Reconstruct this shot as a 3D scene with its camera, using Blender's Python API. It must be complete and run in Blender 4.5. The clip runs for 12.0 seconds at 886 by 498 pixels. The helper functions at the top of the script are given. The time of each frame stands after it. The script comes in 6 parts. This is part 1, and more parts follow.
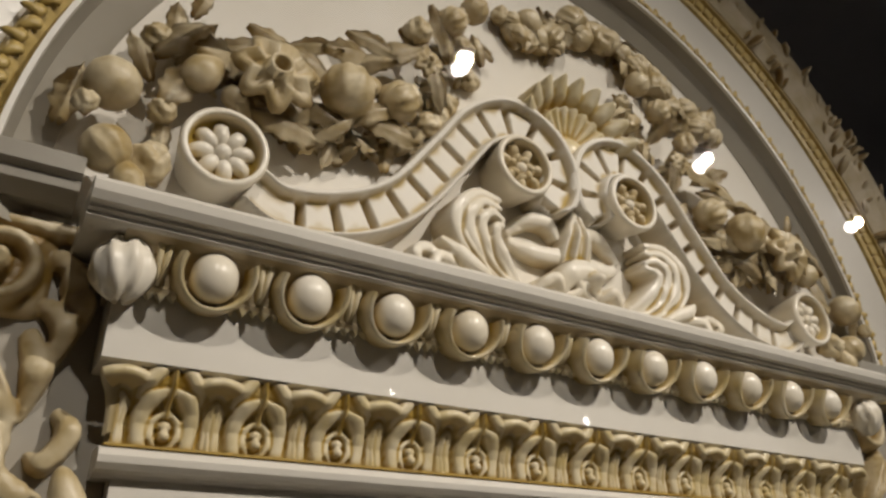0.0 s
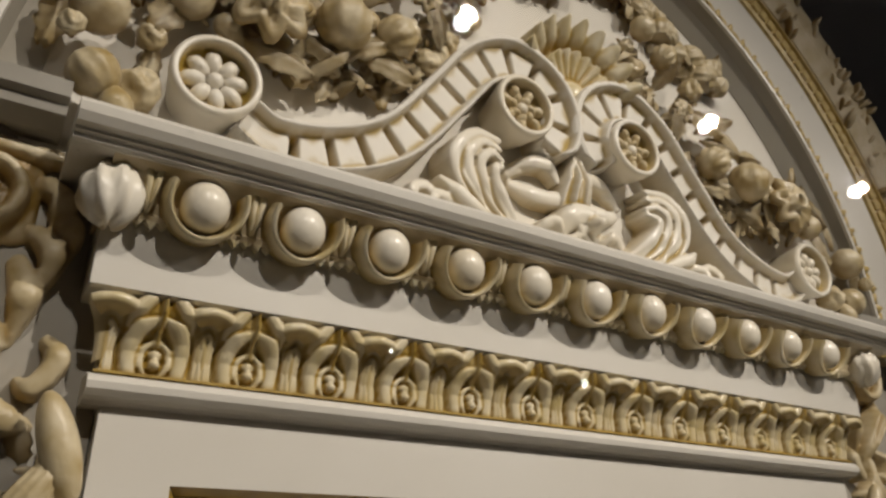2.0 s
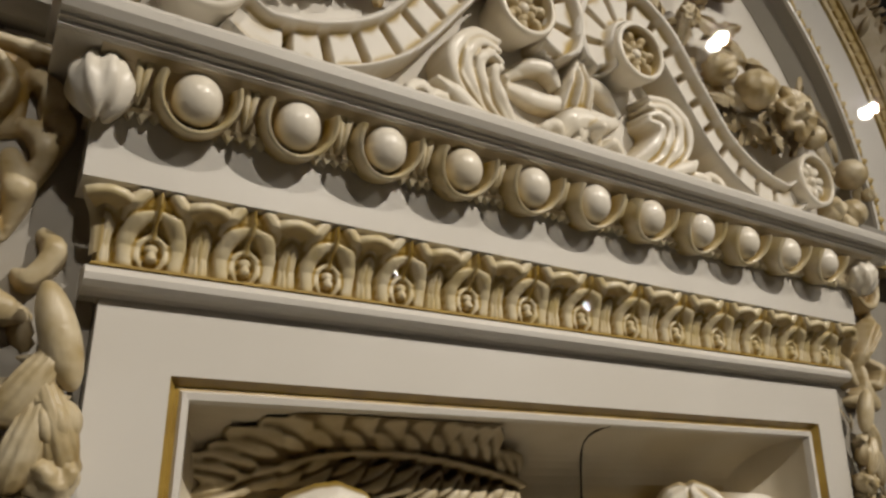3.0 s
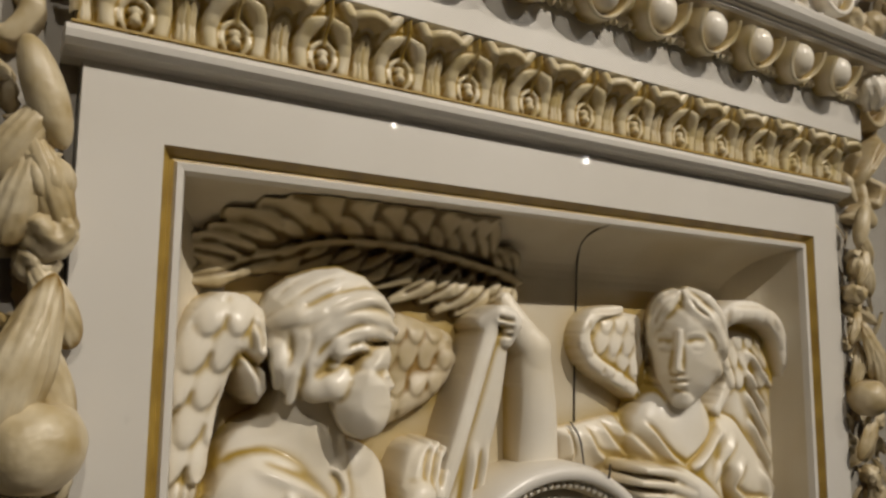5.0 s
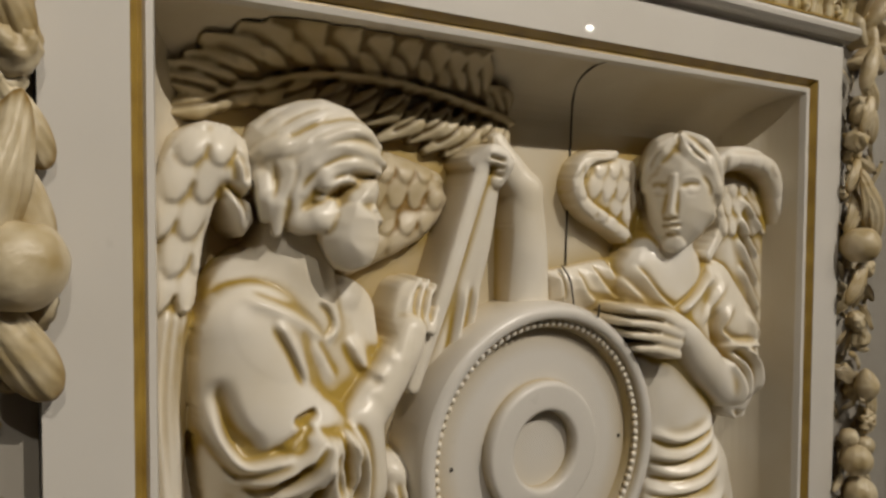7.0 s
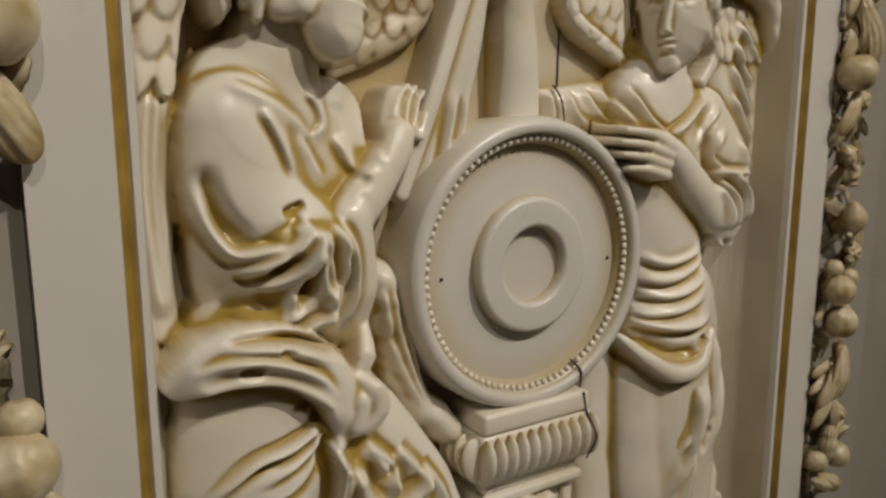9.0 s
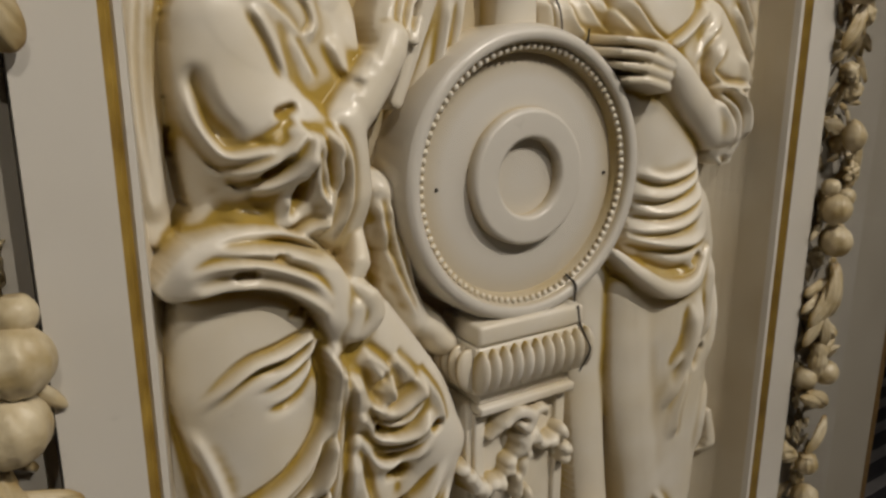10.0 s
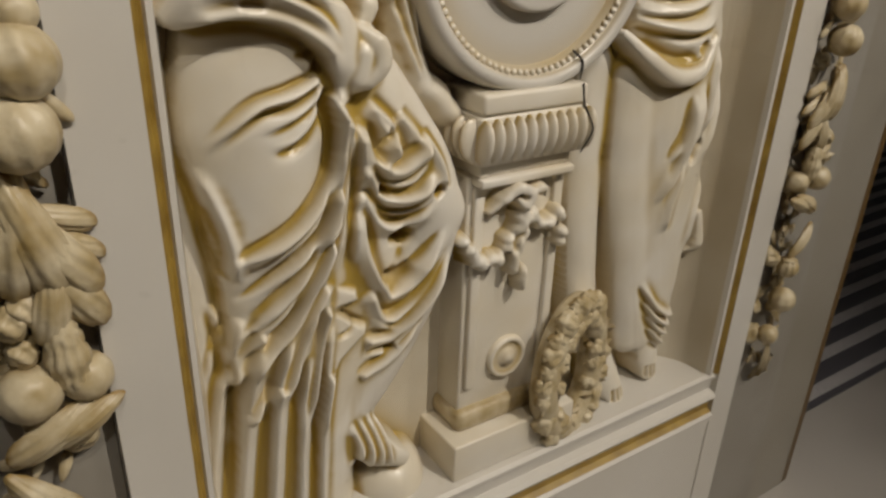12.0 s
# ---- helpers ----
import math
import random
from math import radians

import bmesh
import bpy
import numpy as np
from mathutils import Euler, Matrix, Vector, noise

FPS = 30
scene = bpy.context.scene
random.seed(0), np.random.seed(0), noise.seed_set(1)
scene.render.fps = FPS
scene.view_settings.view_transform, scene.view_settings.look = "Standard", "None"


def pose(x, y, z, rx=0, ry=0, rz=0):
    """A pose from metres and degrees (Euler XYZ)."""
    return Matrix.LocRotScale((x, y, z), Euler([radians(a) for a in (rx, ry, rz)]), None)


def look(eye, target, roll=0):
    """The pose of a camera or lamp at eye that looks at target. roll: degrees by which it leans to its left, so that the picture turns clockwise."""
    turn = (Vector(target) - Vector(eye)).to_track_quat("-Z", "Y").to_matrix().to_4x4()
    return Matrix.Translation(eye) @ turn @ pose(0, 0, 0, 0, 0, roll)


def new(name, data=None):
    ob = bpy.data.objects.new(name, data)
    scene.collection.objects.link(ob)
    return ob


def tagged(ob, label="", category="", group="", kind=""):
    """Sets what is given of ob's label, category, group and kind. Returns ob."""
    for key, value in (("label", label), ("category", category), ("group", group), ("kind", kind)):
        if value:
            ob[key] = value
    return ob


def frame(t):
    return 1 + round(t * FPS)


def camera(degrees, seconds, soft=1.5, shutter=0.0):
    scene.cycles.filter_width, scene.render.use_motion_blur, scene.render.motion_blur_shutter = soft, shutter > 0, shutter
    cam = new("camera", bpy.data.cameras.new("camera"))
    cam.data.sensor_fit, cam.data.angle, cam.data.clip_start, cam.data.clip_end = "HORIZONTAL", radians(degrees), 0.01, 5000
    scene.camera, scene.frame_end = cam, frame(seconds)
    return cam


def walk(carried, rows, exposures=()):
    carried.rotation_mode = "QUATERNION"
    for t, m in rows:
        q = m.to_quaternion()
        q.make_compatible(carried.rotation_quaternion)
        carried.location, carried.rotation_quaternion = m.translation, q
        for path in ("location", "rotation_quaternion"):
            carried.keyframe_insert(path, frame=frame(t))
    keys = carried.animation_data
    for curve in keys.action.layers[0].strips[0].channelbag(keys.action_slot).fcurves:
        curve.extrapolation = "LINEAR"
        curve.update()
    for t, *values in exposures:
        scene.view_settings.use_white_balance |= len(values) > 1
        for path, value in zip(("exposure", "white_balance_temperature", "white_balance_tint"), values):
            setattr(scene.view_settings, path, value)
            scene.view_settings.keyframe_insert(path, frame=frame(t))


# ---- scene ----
cam = camera(62.0, 12.0, soft=2.7)
PATH = [
    (0, (-0.141, -0.709, -0.048), (0.816, 0.804, 0.843), -1.0),
    (0.5, (-0.14, -0.706, -0.047), (0.817, 0.808, 0.843), -0.6),
    (1, (-0.139, -0.697, -0.052), (0.819, 0.809, 0.851), -0.5),
    (1.5, (-0.133, -0.691, -0.061), (0.828, 0.819, 0.831), -0.5),
    (2, (-0.123, -0.69, -0.069), (0.852, 0.861, 0.734), -0.2),
    (2.5, (-0.117, -0.684, -0.088), (0.876, 0.901, 0.621), -0.2),
    (2.7, (-0.114, -0.684, -0.089), (0.883, 0.915, 0.581), -0.1),
    (4.3, (-0.098, -0.661, -0.147), (0.941, 1.005, 0.235), 0.2),
    (4.5, (-0.098, -0.66, -0.151), (0.948, 1.013, 0.181), 0.3),
    (5, (-0.093, -0.655, -0.167), (0.958, 1.029, 0.082), 0.5),
    (5.5, (-0.089, -0.653, -0.176), (0.966, 1.036, 0.008), 0.5),
    (6, (-0.088, -0.649, -0.187), (0.973, 1.043, -0.078), 0.7),
    (6.5, (-0.084, -0.647, -0.197), (0.978, 1.047, -0.16), 0.5),
    (7, (-0.073, -0.646, -0.212), (0.986, 1.048, -0.291), 0.3),
    (9, (-0.07, -0.649, -0.323), (0.993, 1.012, -0.656), -0.1),
    (9.5, (-0.065, -0.655, -0.341), (0.987, 0.996, -0.747), -0.2),
    (10, (-0.069, -0.653, -0.359), (0.982, 0.977, -0.848), 0.0),
    (10.5, (-0.073, -0.654, -0.376), (0.97, 0.958, -0.937), 0.2),
    (11, (-0.087, -0.648, -0.415), (0.965, 0.918, -1.082), 0.9),
    (11.5, (-0.096, -0.656, -0.441), (0.945, 0.884, -1.179), 1.3),
    (12, (-0.106, -0.668, -0.468), (0.918, 0.83, -1.31), 2.1),
]
walk(cam, [(t, look(eye, target, roll)) for t, eye, target, roll in PATH], [(0.0, 0.0), (5.0, -0.08), (7.0, -0.17), (9.0, -0.25), (10.5, -0.22), (11.5, -0.04), (12.0, 0.0)])

# ---------- light ----------
world = bpy.data.worlds.new("room_air")
world.use_nodes = True
scene.world = world
world.node_tree.nodes["Background"].inputs[0].default_value = (0.75, 0.72, 0.68, 1)
world.node_tree.nodes["Background"].inputs[1].default_value = 0.05


def spot_light(eye, target, power, size, angle, color=(1.0, 0.905, 0.785)):
    data = bpy.data.lights.new("spot_light", "SPOT")
    data.energy, data.shadow_soft_size, data.spot_size, data.spot_blend = power, size, radians(angle), 0.6
    data.color = color
    ob = new("spot_light", data)
    ob.matrix_world = look(eye, target)
    return ob


CEIL = 2.42
LAMPS = [((1.46, -2.7, 2.37), (0.36, 0.0, -0.95), 385, 57), ((3.19, -2.7, 2.37), (0.50, 0.0, -0.9), 95, 48), ((4.75, -2.7, 2.37), (0.8, 0.0, -0.8), 30, 50), ((-0.25, -2.7, 2.37), (-0.06, 0.0, 0.38), 135, 56)]
for eye, target, power, cone in LAMPS:
    spot_light(eye, target, power, 0.035, cone).data.spot_blend = 1.0


# ---------- materials ----------
def material(name, base, rough=0.45, tint=None, scale=9.0, bump=0.15, grain=140.0, glaze=None, metal=0.0, spec=0.5):
    m = bpy.data.materials.new(name)
    m.use_nodes = True
    nt = m.node_tree
    b = nt.nodes["Principled BSDF"]
    tc = nt.nodes.new("ShaderNodeTexCoord")
    n1 = nt.nodes.new("ShaderNodeTexNoise")
    n1.inputs["Scale"].default_value, n1.inputs["Detail"].default_value = scale, 6
    n2 = nt.nodes.new("ShaderNodeTexNoise")
    n2.inputs["Scale"].default_value, n2.inputs["Detail"].default_value = grain, 4
    geo = nt.nodes.new("ShaderNodeNewGeometry")
    nt.links.new(geo.outputs["Position"], n1.inputs["Vector"])
    nt.links.new(geo.outputs["Position"], n2.inputs["Vector"])
    ramp = nt.nodes.new("ShaderNodeValToRGB")
    tint = tint or tuple(c * 0.8 for c in base)
    ramp.color_ramp.elements[0].position, ramp.color_ramp.elements[0].color = 0.28, (*tint, 1)
    ramp.color_ramp.elements[1].position, ramp.color_ramp.elements[1].color = 0.70, (*base, 1)
    nt.links.new(n1.outputs["Fac"], ramp.inputs["Fac"])
    col = ramp.outputs["Color"]
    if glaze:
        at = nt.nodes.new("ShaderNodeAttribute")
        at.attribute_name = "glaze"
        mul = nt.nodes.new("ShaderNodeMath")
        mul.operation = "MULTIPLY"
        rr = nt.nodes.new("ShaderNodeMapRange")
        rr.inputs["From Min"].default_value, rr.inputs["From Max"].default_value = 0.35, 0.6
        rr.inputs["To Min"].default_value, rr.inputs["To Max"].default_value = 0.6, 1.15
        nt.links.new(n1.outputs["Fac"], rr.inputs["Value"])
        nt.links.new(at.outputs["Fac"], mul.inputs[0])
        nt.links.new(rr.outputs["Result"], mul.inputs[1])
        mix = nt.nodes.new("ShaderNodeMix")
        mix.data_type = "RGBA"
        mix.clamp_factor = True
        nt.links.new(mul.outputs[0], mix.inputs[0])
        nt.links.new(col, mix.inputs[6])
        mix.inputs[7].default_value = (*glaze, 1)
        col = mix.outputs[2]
    nt.links.new(col, b.inputs["Base Color"])
    b.inputs["Roughness"].default_value, b.inputs["Metallic"].default_value = rough, metal
    b.inputs["Specular IOR Level"].default_value = spec
    rmap = nt.nodes.new("ShaderNodeMapRange")
    rmap.inputs["To Min"].default_value, rmap.inputs["To Max"].default_value = rough * 0.75, min(1, rough * 1.3)
    nt.links.new(n2.outputs["Fac"], rmap.inputs["Value"])
    nt.links.new(rmap.outputs["Result"], b.inputs["Roughness"])
    bp = nt.nodes.new("ShaderNodeBump")
    bp.inputs["Strength"].default_value, bp.inputs["Distance"].default_value = bump, 0.002
    nt.links.new(n2.outputs["Fac"], bp.inputs["Height"])
    nt.links.new(bp.outputs["Normal"], b.inputs["Normal"])
    return m


OCHRE = (0.40, 0.275, 0.055)
IVORY = material("ivory_glaze", (0.82, 0.785, 0.71), 0.30, (0.71, 0.64, 0.50), 9, 0.12, 90, OCHRE)
LEAFY = material("yellowed_glaze", (0.74, 0.68, 0.53), 0.30, (0.55, 0.45, 0.22), 34, 0.15, 100, (0.36, 0.235, 0.04))
SMOOTH = material("ivory_slab", (0.685, 0.66, 0.61), 0.30, (0.63, 0.60, 0.54), 4, 0.09, 45, OCHRE)
FIELD = material("matt_ivory_field", (0.74, 0.71, 0.65), 0.62, (0.67, 0.63, 0.55), 6, 0.15, 70, OCHRE)
AGED = material("aged_glaze", (0.58, 0.50, 0.36), 0.42, (0.42, 0.33, 0.17), 26, 0.2, 110, (0.24, 0.14, 0.03))
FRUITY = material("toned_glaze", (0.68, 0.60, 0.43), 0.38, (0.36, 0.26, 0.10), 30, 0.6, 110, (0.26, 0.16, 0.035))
GOLD = material("ochre_glaze", (0.43, 0.29, 0.06), 0.38, (0.25, 0.155, 0.03), 30, 0.2, 120)
GILT = material("gilt_moulding", (0.58, 0.44, 0.17), 0.38, (0.36, 0.25, 0.06), 60, 0.25, 150)
RECESS = material("recess_plaster", (0.68, 0.63, 0.52), 0.40, (0.56, 0.49, 0.36), 8, 0.15, 90, OCHRE)
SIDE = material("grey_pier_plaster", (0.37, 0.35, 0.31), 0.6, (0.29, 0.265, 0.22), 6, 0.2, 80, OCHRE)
# ivory plaster taken darker: the dimmer light at the sides is in this colour
SHADE_IVORY = material("shade_toned_plaster", (0.35, 0.325, 0.275), 0.5, (0.29, 0.265, 0.215), 5, 0.1, 80)
WALL = material("white_wall_paint", (0.78, 0.76, 0.72), 0.6, (0.74, 0.71, 0.66), 3, 0.1, 80)
CRACK = material("dark_joint", (0.03, 0.025, 0.02), 0.8, (0.02, 0.015, 0.01), 30, 0.2)
DARK = material("dark_ceiling_paint", (0.36, 0.36, 0.39), 0.8, (0.31, 0.31, 0.34), 2, 0.1)
FLOOR = material("pale_stone_floor", (0.50, 0.47, 0.43), 0.5, (0.44, 0.41, 0.37), 5, 0.1)
RUGD = material("dark_rug_wool", (0.075, 0.07, 0.085), 0.95, (0.05, 0.05, 0.06), 60, 0.6, 400)
RUGL = material("pale_rug_wool", (0.52, 0.50, 0.50), 0.95, (0.42, 0.40, 0.40), 60, 0.6, 400)
BROWN = material("brown_edge_tone", (0.17, 0.10, 0.03), 0.5, (0.11, 0.065, 0.02), 30, 0.2)
PALM = material("toned_palm_glaze", (0.60, 0.53, 0.37), 0.42, (0.42, 0.34, 0.19), 22, 0.2, 110, (0.12, 0.075, 0.02))


# ---------- building tools ----------
def empty(name, at=(0, 0, 0)):
    ob = new(name)
    ob.location = at
    ob.empty_display_size = 0.05
    return ob


def placed(ob):
    """Where an object stands, through its parents."""
    own = ob.matrix_parent_inverse @ ob.matrix_basis if ob.parent else Matrix.Translation(ob.location)
    return placed(ob.parent) @ own if ob.parent else own


def link(name, data, parent=None, label="", at=None):
    ob = new(name, data)
    if parent:
        ob.parent = parent
        m = placed(parent)
        ob.matrix_parent_inverse = m.inverted()
    if at is not None:
        ob.matrix_basis = at
    if label:
        ob["label"] = label
    return ob


def mesh(name, verts, faces, mat, smooth=True, attr=None):
    me = bpy.data.meshes.new(name)
    me.from_pydata([tuple(v) for v in verts], [], [tuple(f) for f in faces])
    me.materials.append(mat)
    me.polygons.foreach_set("use_smooth", [smooth] * len(me.polygons))
    if attr is not None:
        a = me.attributes.new("glaze", "FLOAT", "POINT")
        a.data.foreach_set("value", np.asarray(attr, dtype=np.float32))
    me.update()
    return me


def bm_mesh(name, bm, mat, smooth=True):
    me = bpy.data.meshes.new(name)
    bm.to_mesh(me)
    bm.free()
    me.materials.append(mat)
    me.polygons.foreach_set("use_smooth", [smooth] * len(me.polygons))
    return me


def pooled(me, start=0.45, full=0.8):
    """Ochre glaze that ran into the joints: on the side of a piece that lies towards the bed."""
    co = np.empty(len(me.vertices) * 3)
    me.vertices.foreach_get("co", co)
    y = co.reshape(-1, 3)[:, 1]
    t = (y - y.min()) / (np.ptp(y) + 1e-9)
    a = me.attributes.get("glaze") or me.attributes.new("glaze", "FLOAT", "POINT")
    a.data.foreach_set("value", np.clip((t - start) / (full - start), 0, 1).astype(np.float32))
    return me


def part(name, bm, mat, parent, label="", smooth=True):
    return link(name, bm_mesh(name, bm, mat, smooth), parent, label)


def box_bm(x0, x1, y0, y1, z0, z1, bevel=0.003, bm=None):
    own = bmesh.new()
    r = bmesh.ops.create_cube(own, size=1)
    for v in own.verts:
        v.co = Vector(((x0 + x1) / 2 + v.co.x * (x1 - x0), (y0 + y1) / 2 + v.co.y * (y1 - y0), (z0 + z1) / 2 + v.co.z * (z1 - z0)))
    if bevel:
        bmesh.ops.bevel(own, geom=own.edges[:], offset=bevel, segments=2, affect="EDGES", profile=0.6)
    return own


def curve_pts(pts, n=60):
    """Catmull-Rom through the points."""
    p = np.array(pts, float)
    p = np.vstack([2 * p[0] - p[1], p, 2 * p[-1] - p[-2]])
    out = []
    seg = len(p) - 3
    for u in np.linspace(0, seg - 1e-6, n):
        i, t = int(u), u - int(u)
        a, b, c, d = p[i : i + 4]
        out.append(0.5 * (2 * b + (c - a) * t + (2 * a - 5 * b + 4 * c - d) * t * t + (3 * b - a - 3 * c + d) * t**3))
    return np.array(out)


def extrude_x(name, prof, x0, x1, mat, parent=None, smooth=False, cap=True):
    """A moulding: a profile of (y, z) points drawn along x."""
    n = len(prof)
    v = [(x0, y, z) for y, z in prof] + [(x1, y, z) for y, z in prof]
    f = [(i, i + 1, n + i + 1, n + i) for i in range(n - 1)]
    if cap:
        f += [tuple(range(n - 1, -1, -1)), tuple(range(n, 2 * n))]
    return link(name, mesh(name, v, f, mat, smooth), parent)


def arc_sweep(name, prof, cx, cz, a0, a1, mat, parent=None, n=96, smooth=False):
    """A moulding of (radius, y) points drawn round an arch."""
    m = len(prof)
    v, f = [], []
    for i in range(n + 1):
        a = radians(a0 + (a1 - a0) * i / n)
        v += [(cx + r * math.cos(a), y, cz + r * math.sin(a)) for r, y in prof]
    for i in range(n):
        f += [(i * m + j, i * m + j + 1, (i + 1) * m + j + 1, (i + 1) * m + j) for j in range(m - 1)]
    return link(name, mesh(name, v, f, mat, smooth), parent)


def tube_mesh(name, pts, radii, mat, seg=8, squash=1.0, n=40):
    p = curve_pts(pts, n)
    r = np.interp(np.linspace(0, 1, n), np.linspace(0, 1, len(radii)), radii)
    t = np.gradient(p, axis=0)
    v, f = [], []
    for i in range(n):
        d = t[i] / (np.linalg.norm(t[i]) + 1e-9)
        s = np.cross(d, (0, 1, 0))
        s = s / (np.linalg.norm(s) + 1e-9)
        u = np.cross(s, d)
        for k in range(seg):
            a = 2 * math.pi * k / seg
            v.append(p[i] + r[i] * (math.cos(a) * s + squash * math.sin(a) * u))
    for i in range(n - 1):
        f += [(i * seg + k, i * seg + (k + 1) % seg, (i + 1) * seg + (k + 1) % seg, (i + 1) * seg + k) for k in range(seg)]
    f += [tuple(range(seg - 1, -1, -1)), tuple((n - 1) * seg + k for k in range(seg))]
    return mesh(name, v, f, mat)


def blur(a, k):
    for axis in (0, 1):
        pad = [(k, k) if i == axis else (0, 0) for i in range(2)]
        c = np.cumsum(np.pad(a, pad, mode="edge"), axis=axis)
        c = np.concatenate([np.zeros_like(np.take(c, [0], axis=axis)), c], axis=axis)
        n = a.shape[axis]
        a = (np.take(c, range(2 * k + 1, 2 * k + 1 + n), axis=axis) - np.take(c, range(0, n), axis=axis)) / (2 * k + 1)
    return a


class Carving:
    """A carved relief: heights over a plane, built up from rounded masses, folds and grooves."""

    def __init__(self, x0, x1, z0, z1, res):
        self.xs, self.zs = np.arange(x0, x1 + res / 2, res), np.arange(z0, z1 + res / 2, res)
        self.X, self.Z = np.meshgrid(self.xs, self.zs)
        self.h = np.full(self.X.shape, -0.02)
        self.res = res

    def _max(self, new, k=0.005):
        a = self.h
        both = (a > -0.015) & (new > -0.015)
        sm = 0.5 * (a + new + np.sqrt((a - new) ** 2 + k * k))
        self.h = np.where(both, sm, np.maximum(a, new))
        return self

    def dome(self, x, z, rx, rz, base, dep, rot=0.0, p=2.0, k=0.005):
        c, s = math.cos(radians(rot)), math.sin(radians(rot))
        u = ((self.X - x) * c + (self.Z - z) * s) / rx
        w = (-(self.X - x) * s + (self.Z - z) * c) / rz
        q = np.abs(u) ** p + np.abs(w) ** p
        return self._max(np.where(q < 1, base + dep * np.sqrt(np.clip(1 - q, 0, 1)), -0.02), k)

    def limb(self, pts, radii, tops, k=0.005, full=0.8):
        """A rounded limb through the points; tops: the height of its ridge."""
        n = 14 * (len(pts) - 1) + 1
        p = curve_pts(pts, n)
        r = np.interp(np.linspace(0, 1, n), np.linspace(0, 1, len(radii)), radii)
        t = np.interp(np.linspace(0, 1, n), np.linspace(0, 1, len(tops)), tops)
        new = np.full(self.X.shape, -0.02)
        pad = r.max() + 0.004
        i0, i1 = np.searchsorted(self.zs, (p[:, 1].min() - pad, p[:, 1].max() + pad))
        j0, j1 = np.searchsorted(self.xs, (p[:, 0].min() - pad, p[:, 0].max() + pad))
        X, Z, part_ = self.X[i0:i1, j0:j1], self.Z[i0:i1, j0:j1], new[i0:i1, j0:j1]
        for i in range(n - 1):
            a, b = p[i], p[i + 1]
            d = b - a
            L = d @ d + 1e-12
            u = np.clip(((X - a[0]) * d[0] + (Z - a[1]) * d[1]) / L, 0, 1)
            q = (X - a[0] - u * d[0]) ** 2 + (Z - a[1] - u * d[1]) ** 2
            rr, tt = r[i] + u * (r[i + 1] - r[i]), t[i] + u * (t[i + 1] - t[i])
            hh = np.where(q < rr * rr, tt - rr * full * (1 - np.sqrt(np.clip(1 - q / (rr * rr), 0, 1))), -0.02)
            np.maximum(part_, hh, out=part_)
        return self._max(new, k)

    def fold(self, pts, width, amp, ends=0.15, over=None):
        """A ridge (amp over 0) with hollows at its sides, or a groove (amp under 0), along a curve on the carved mass."""
        n = 10 * (len(pts) - 1) + 1
        p = curve_pts(pts, n)
        best, along = np.full(self.X.shape, 9.0), np.zeros(self.X.shape)
        for i in range(n - 1):
            a, b = p[i], p[i + 1]
            d = b - a
            u = np.clip(((self.X - a[0]) * d[0] + (self.Z - a[1]) * d[1]) / (d @ d + 1e-12), 0, 1)
            q = (self.X - a[0] - u * d[0]) ** 2 + (self.Z - a[1] - u * d[1]) ** 2
            near = q < best
            best, along = np.where(near, q, best), np.where(near, (i + u) / (n - 1), along)
        e = np.clip(along / ends, 0, 1) * np.clip((1 - along) / ends, 0, 1)
        e = e * e * (3 - 2 * e) * 0.85 + 0.15 * e
        s = best / width**2
        shape = 1.1 * np.exp(-s) - 0.4 * np.exp(-((np.sqrt(s) - 1.8) ** 2) * 1.2) * (1 if amp > 0 else 0)
        self.h = np.where(self.h > -0.015, self.h + amp * e * shape, self.h)
        return self

    def _near(self, pts, n, pad):
        """Distance, signed side and run along a curve, for the part of the plane within pad of it."""
        p = curve_pts(pts, n)
        i0, i1 = np.searchsorted(self.zs, (p[:, 1].min() - pad, p[:, 1].max() + pad))
        j0, j1 = np.searchsorted(self.xs, (p[:, 0].min() - pad, p[:, 0].max() + pad))
        win = (slice(i0, max(i1, i0 + 1)), slice(j0, max(j1, j0 + 1)))
        X, Z = self.X[win], self.Z[win]
        best, along, side = np.full(X.shape, 9.0), np.zeros(X.shape), np.ones(X.shape)
        for i in range(n - 1):
            a, d = p[i], p[i + 1] - p[i]
            u = np.clip(((X - a[0]) * d[0] + (Z - a[1]) * d[1]) / (d @ d + 1e-12), 0, 1)
            px, pz = X - a[0] - u * d[0], Z - a[1] - u * d[1]
            q = px * px + pz * pz
            near = q < best
            best, along = np.where(near, q, best), np.where(near, (i + u) / (n - 1), along)
            side = np.where(near, np.sign(d[0] * pz - d[1] * px), side)
        return win, np.sqrt(best), side, along

    def _ends(self, along, ends):
        first, last = ends if isinstance(ends, tuple) else (ends, ends)
        e = np.clip(along / first, 0, 1) * np.clip((1 - along) / last, 0, 1)
        return e * e * (3 - 2 * e)

    def ridge(self, pts, width, amp, lean=1, ends=0.2):
        """A fold of cloth: a long slope on one side, a steep undercut with a hollow on the other."""
        win, d, side, along = self._near(pts, 9 * (len(pts) - 1) + 1, 5 * width)
        s = d * side * lean / width
        w = np.where(s > 0, 0.62, 1.55)
        shape = np.exp(-((s / w) ** 2)) - 0.40 * np.exp(-(((s - 1.45) / 0.75) ** 2))
        h = self.h[win]
        self.h[win] = np.where(h > -0.015, h + amp * self._ends(along, ends) * shape, h)
        return self

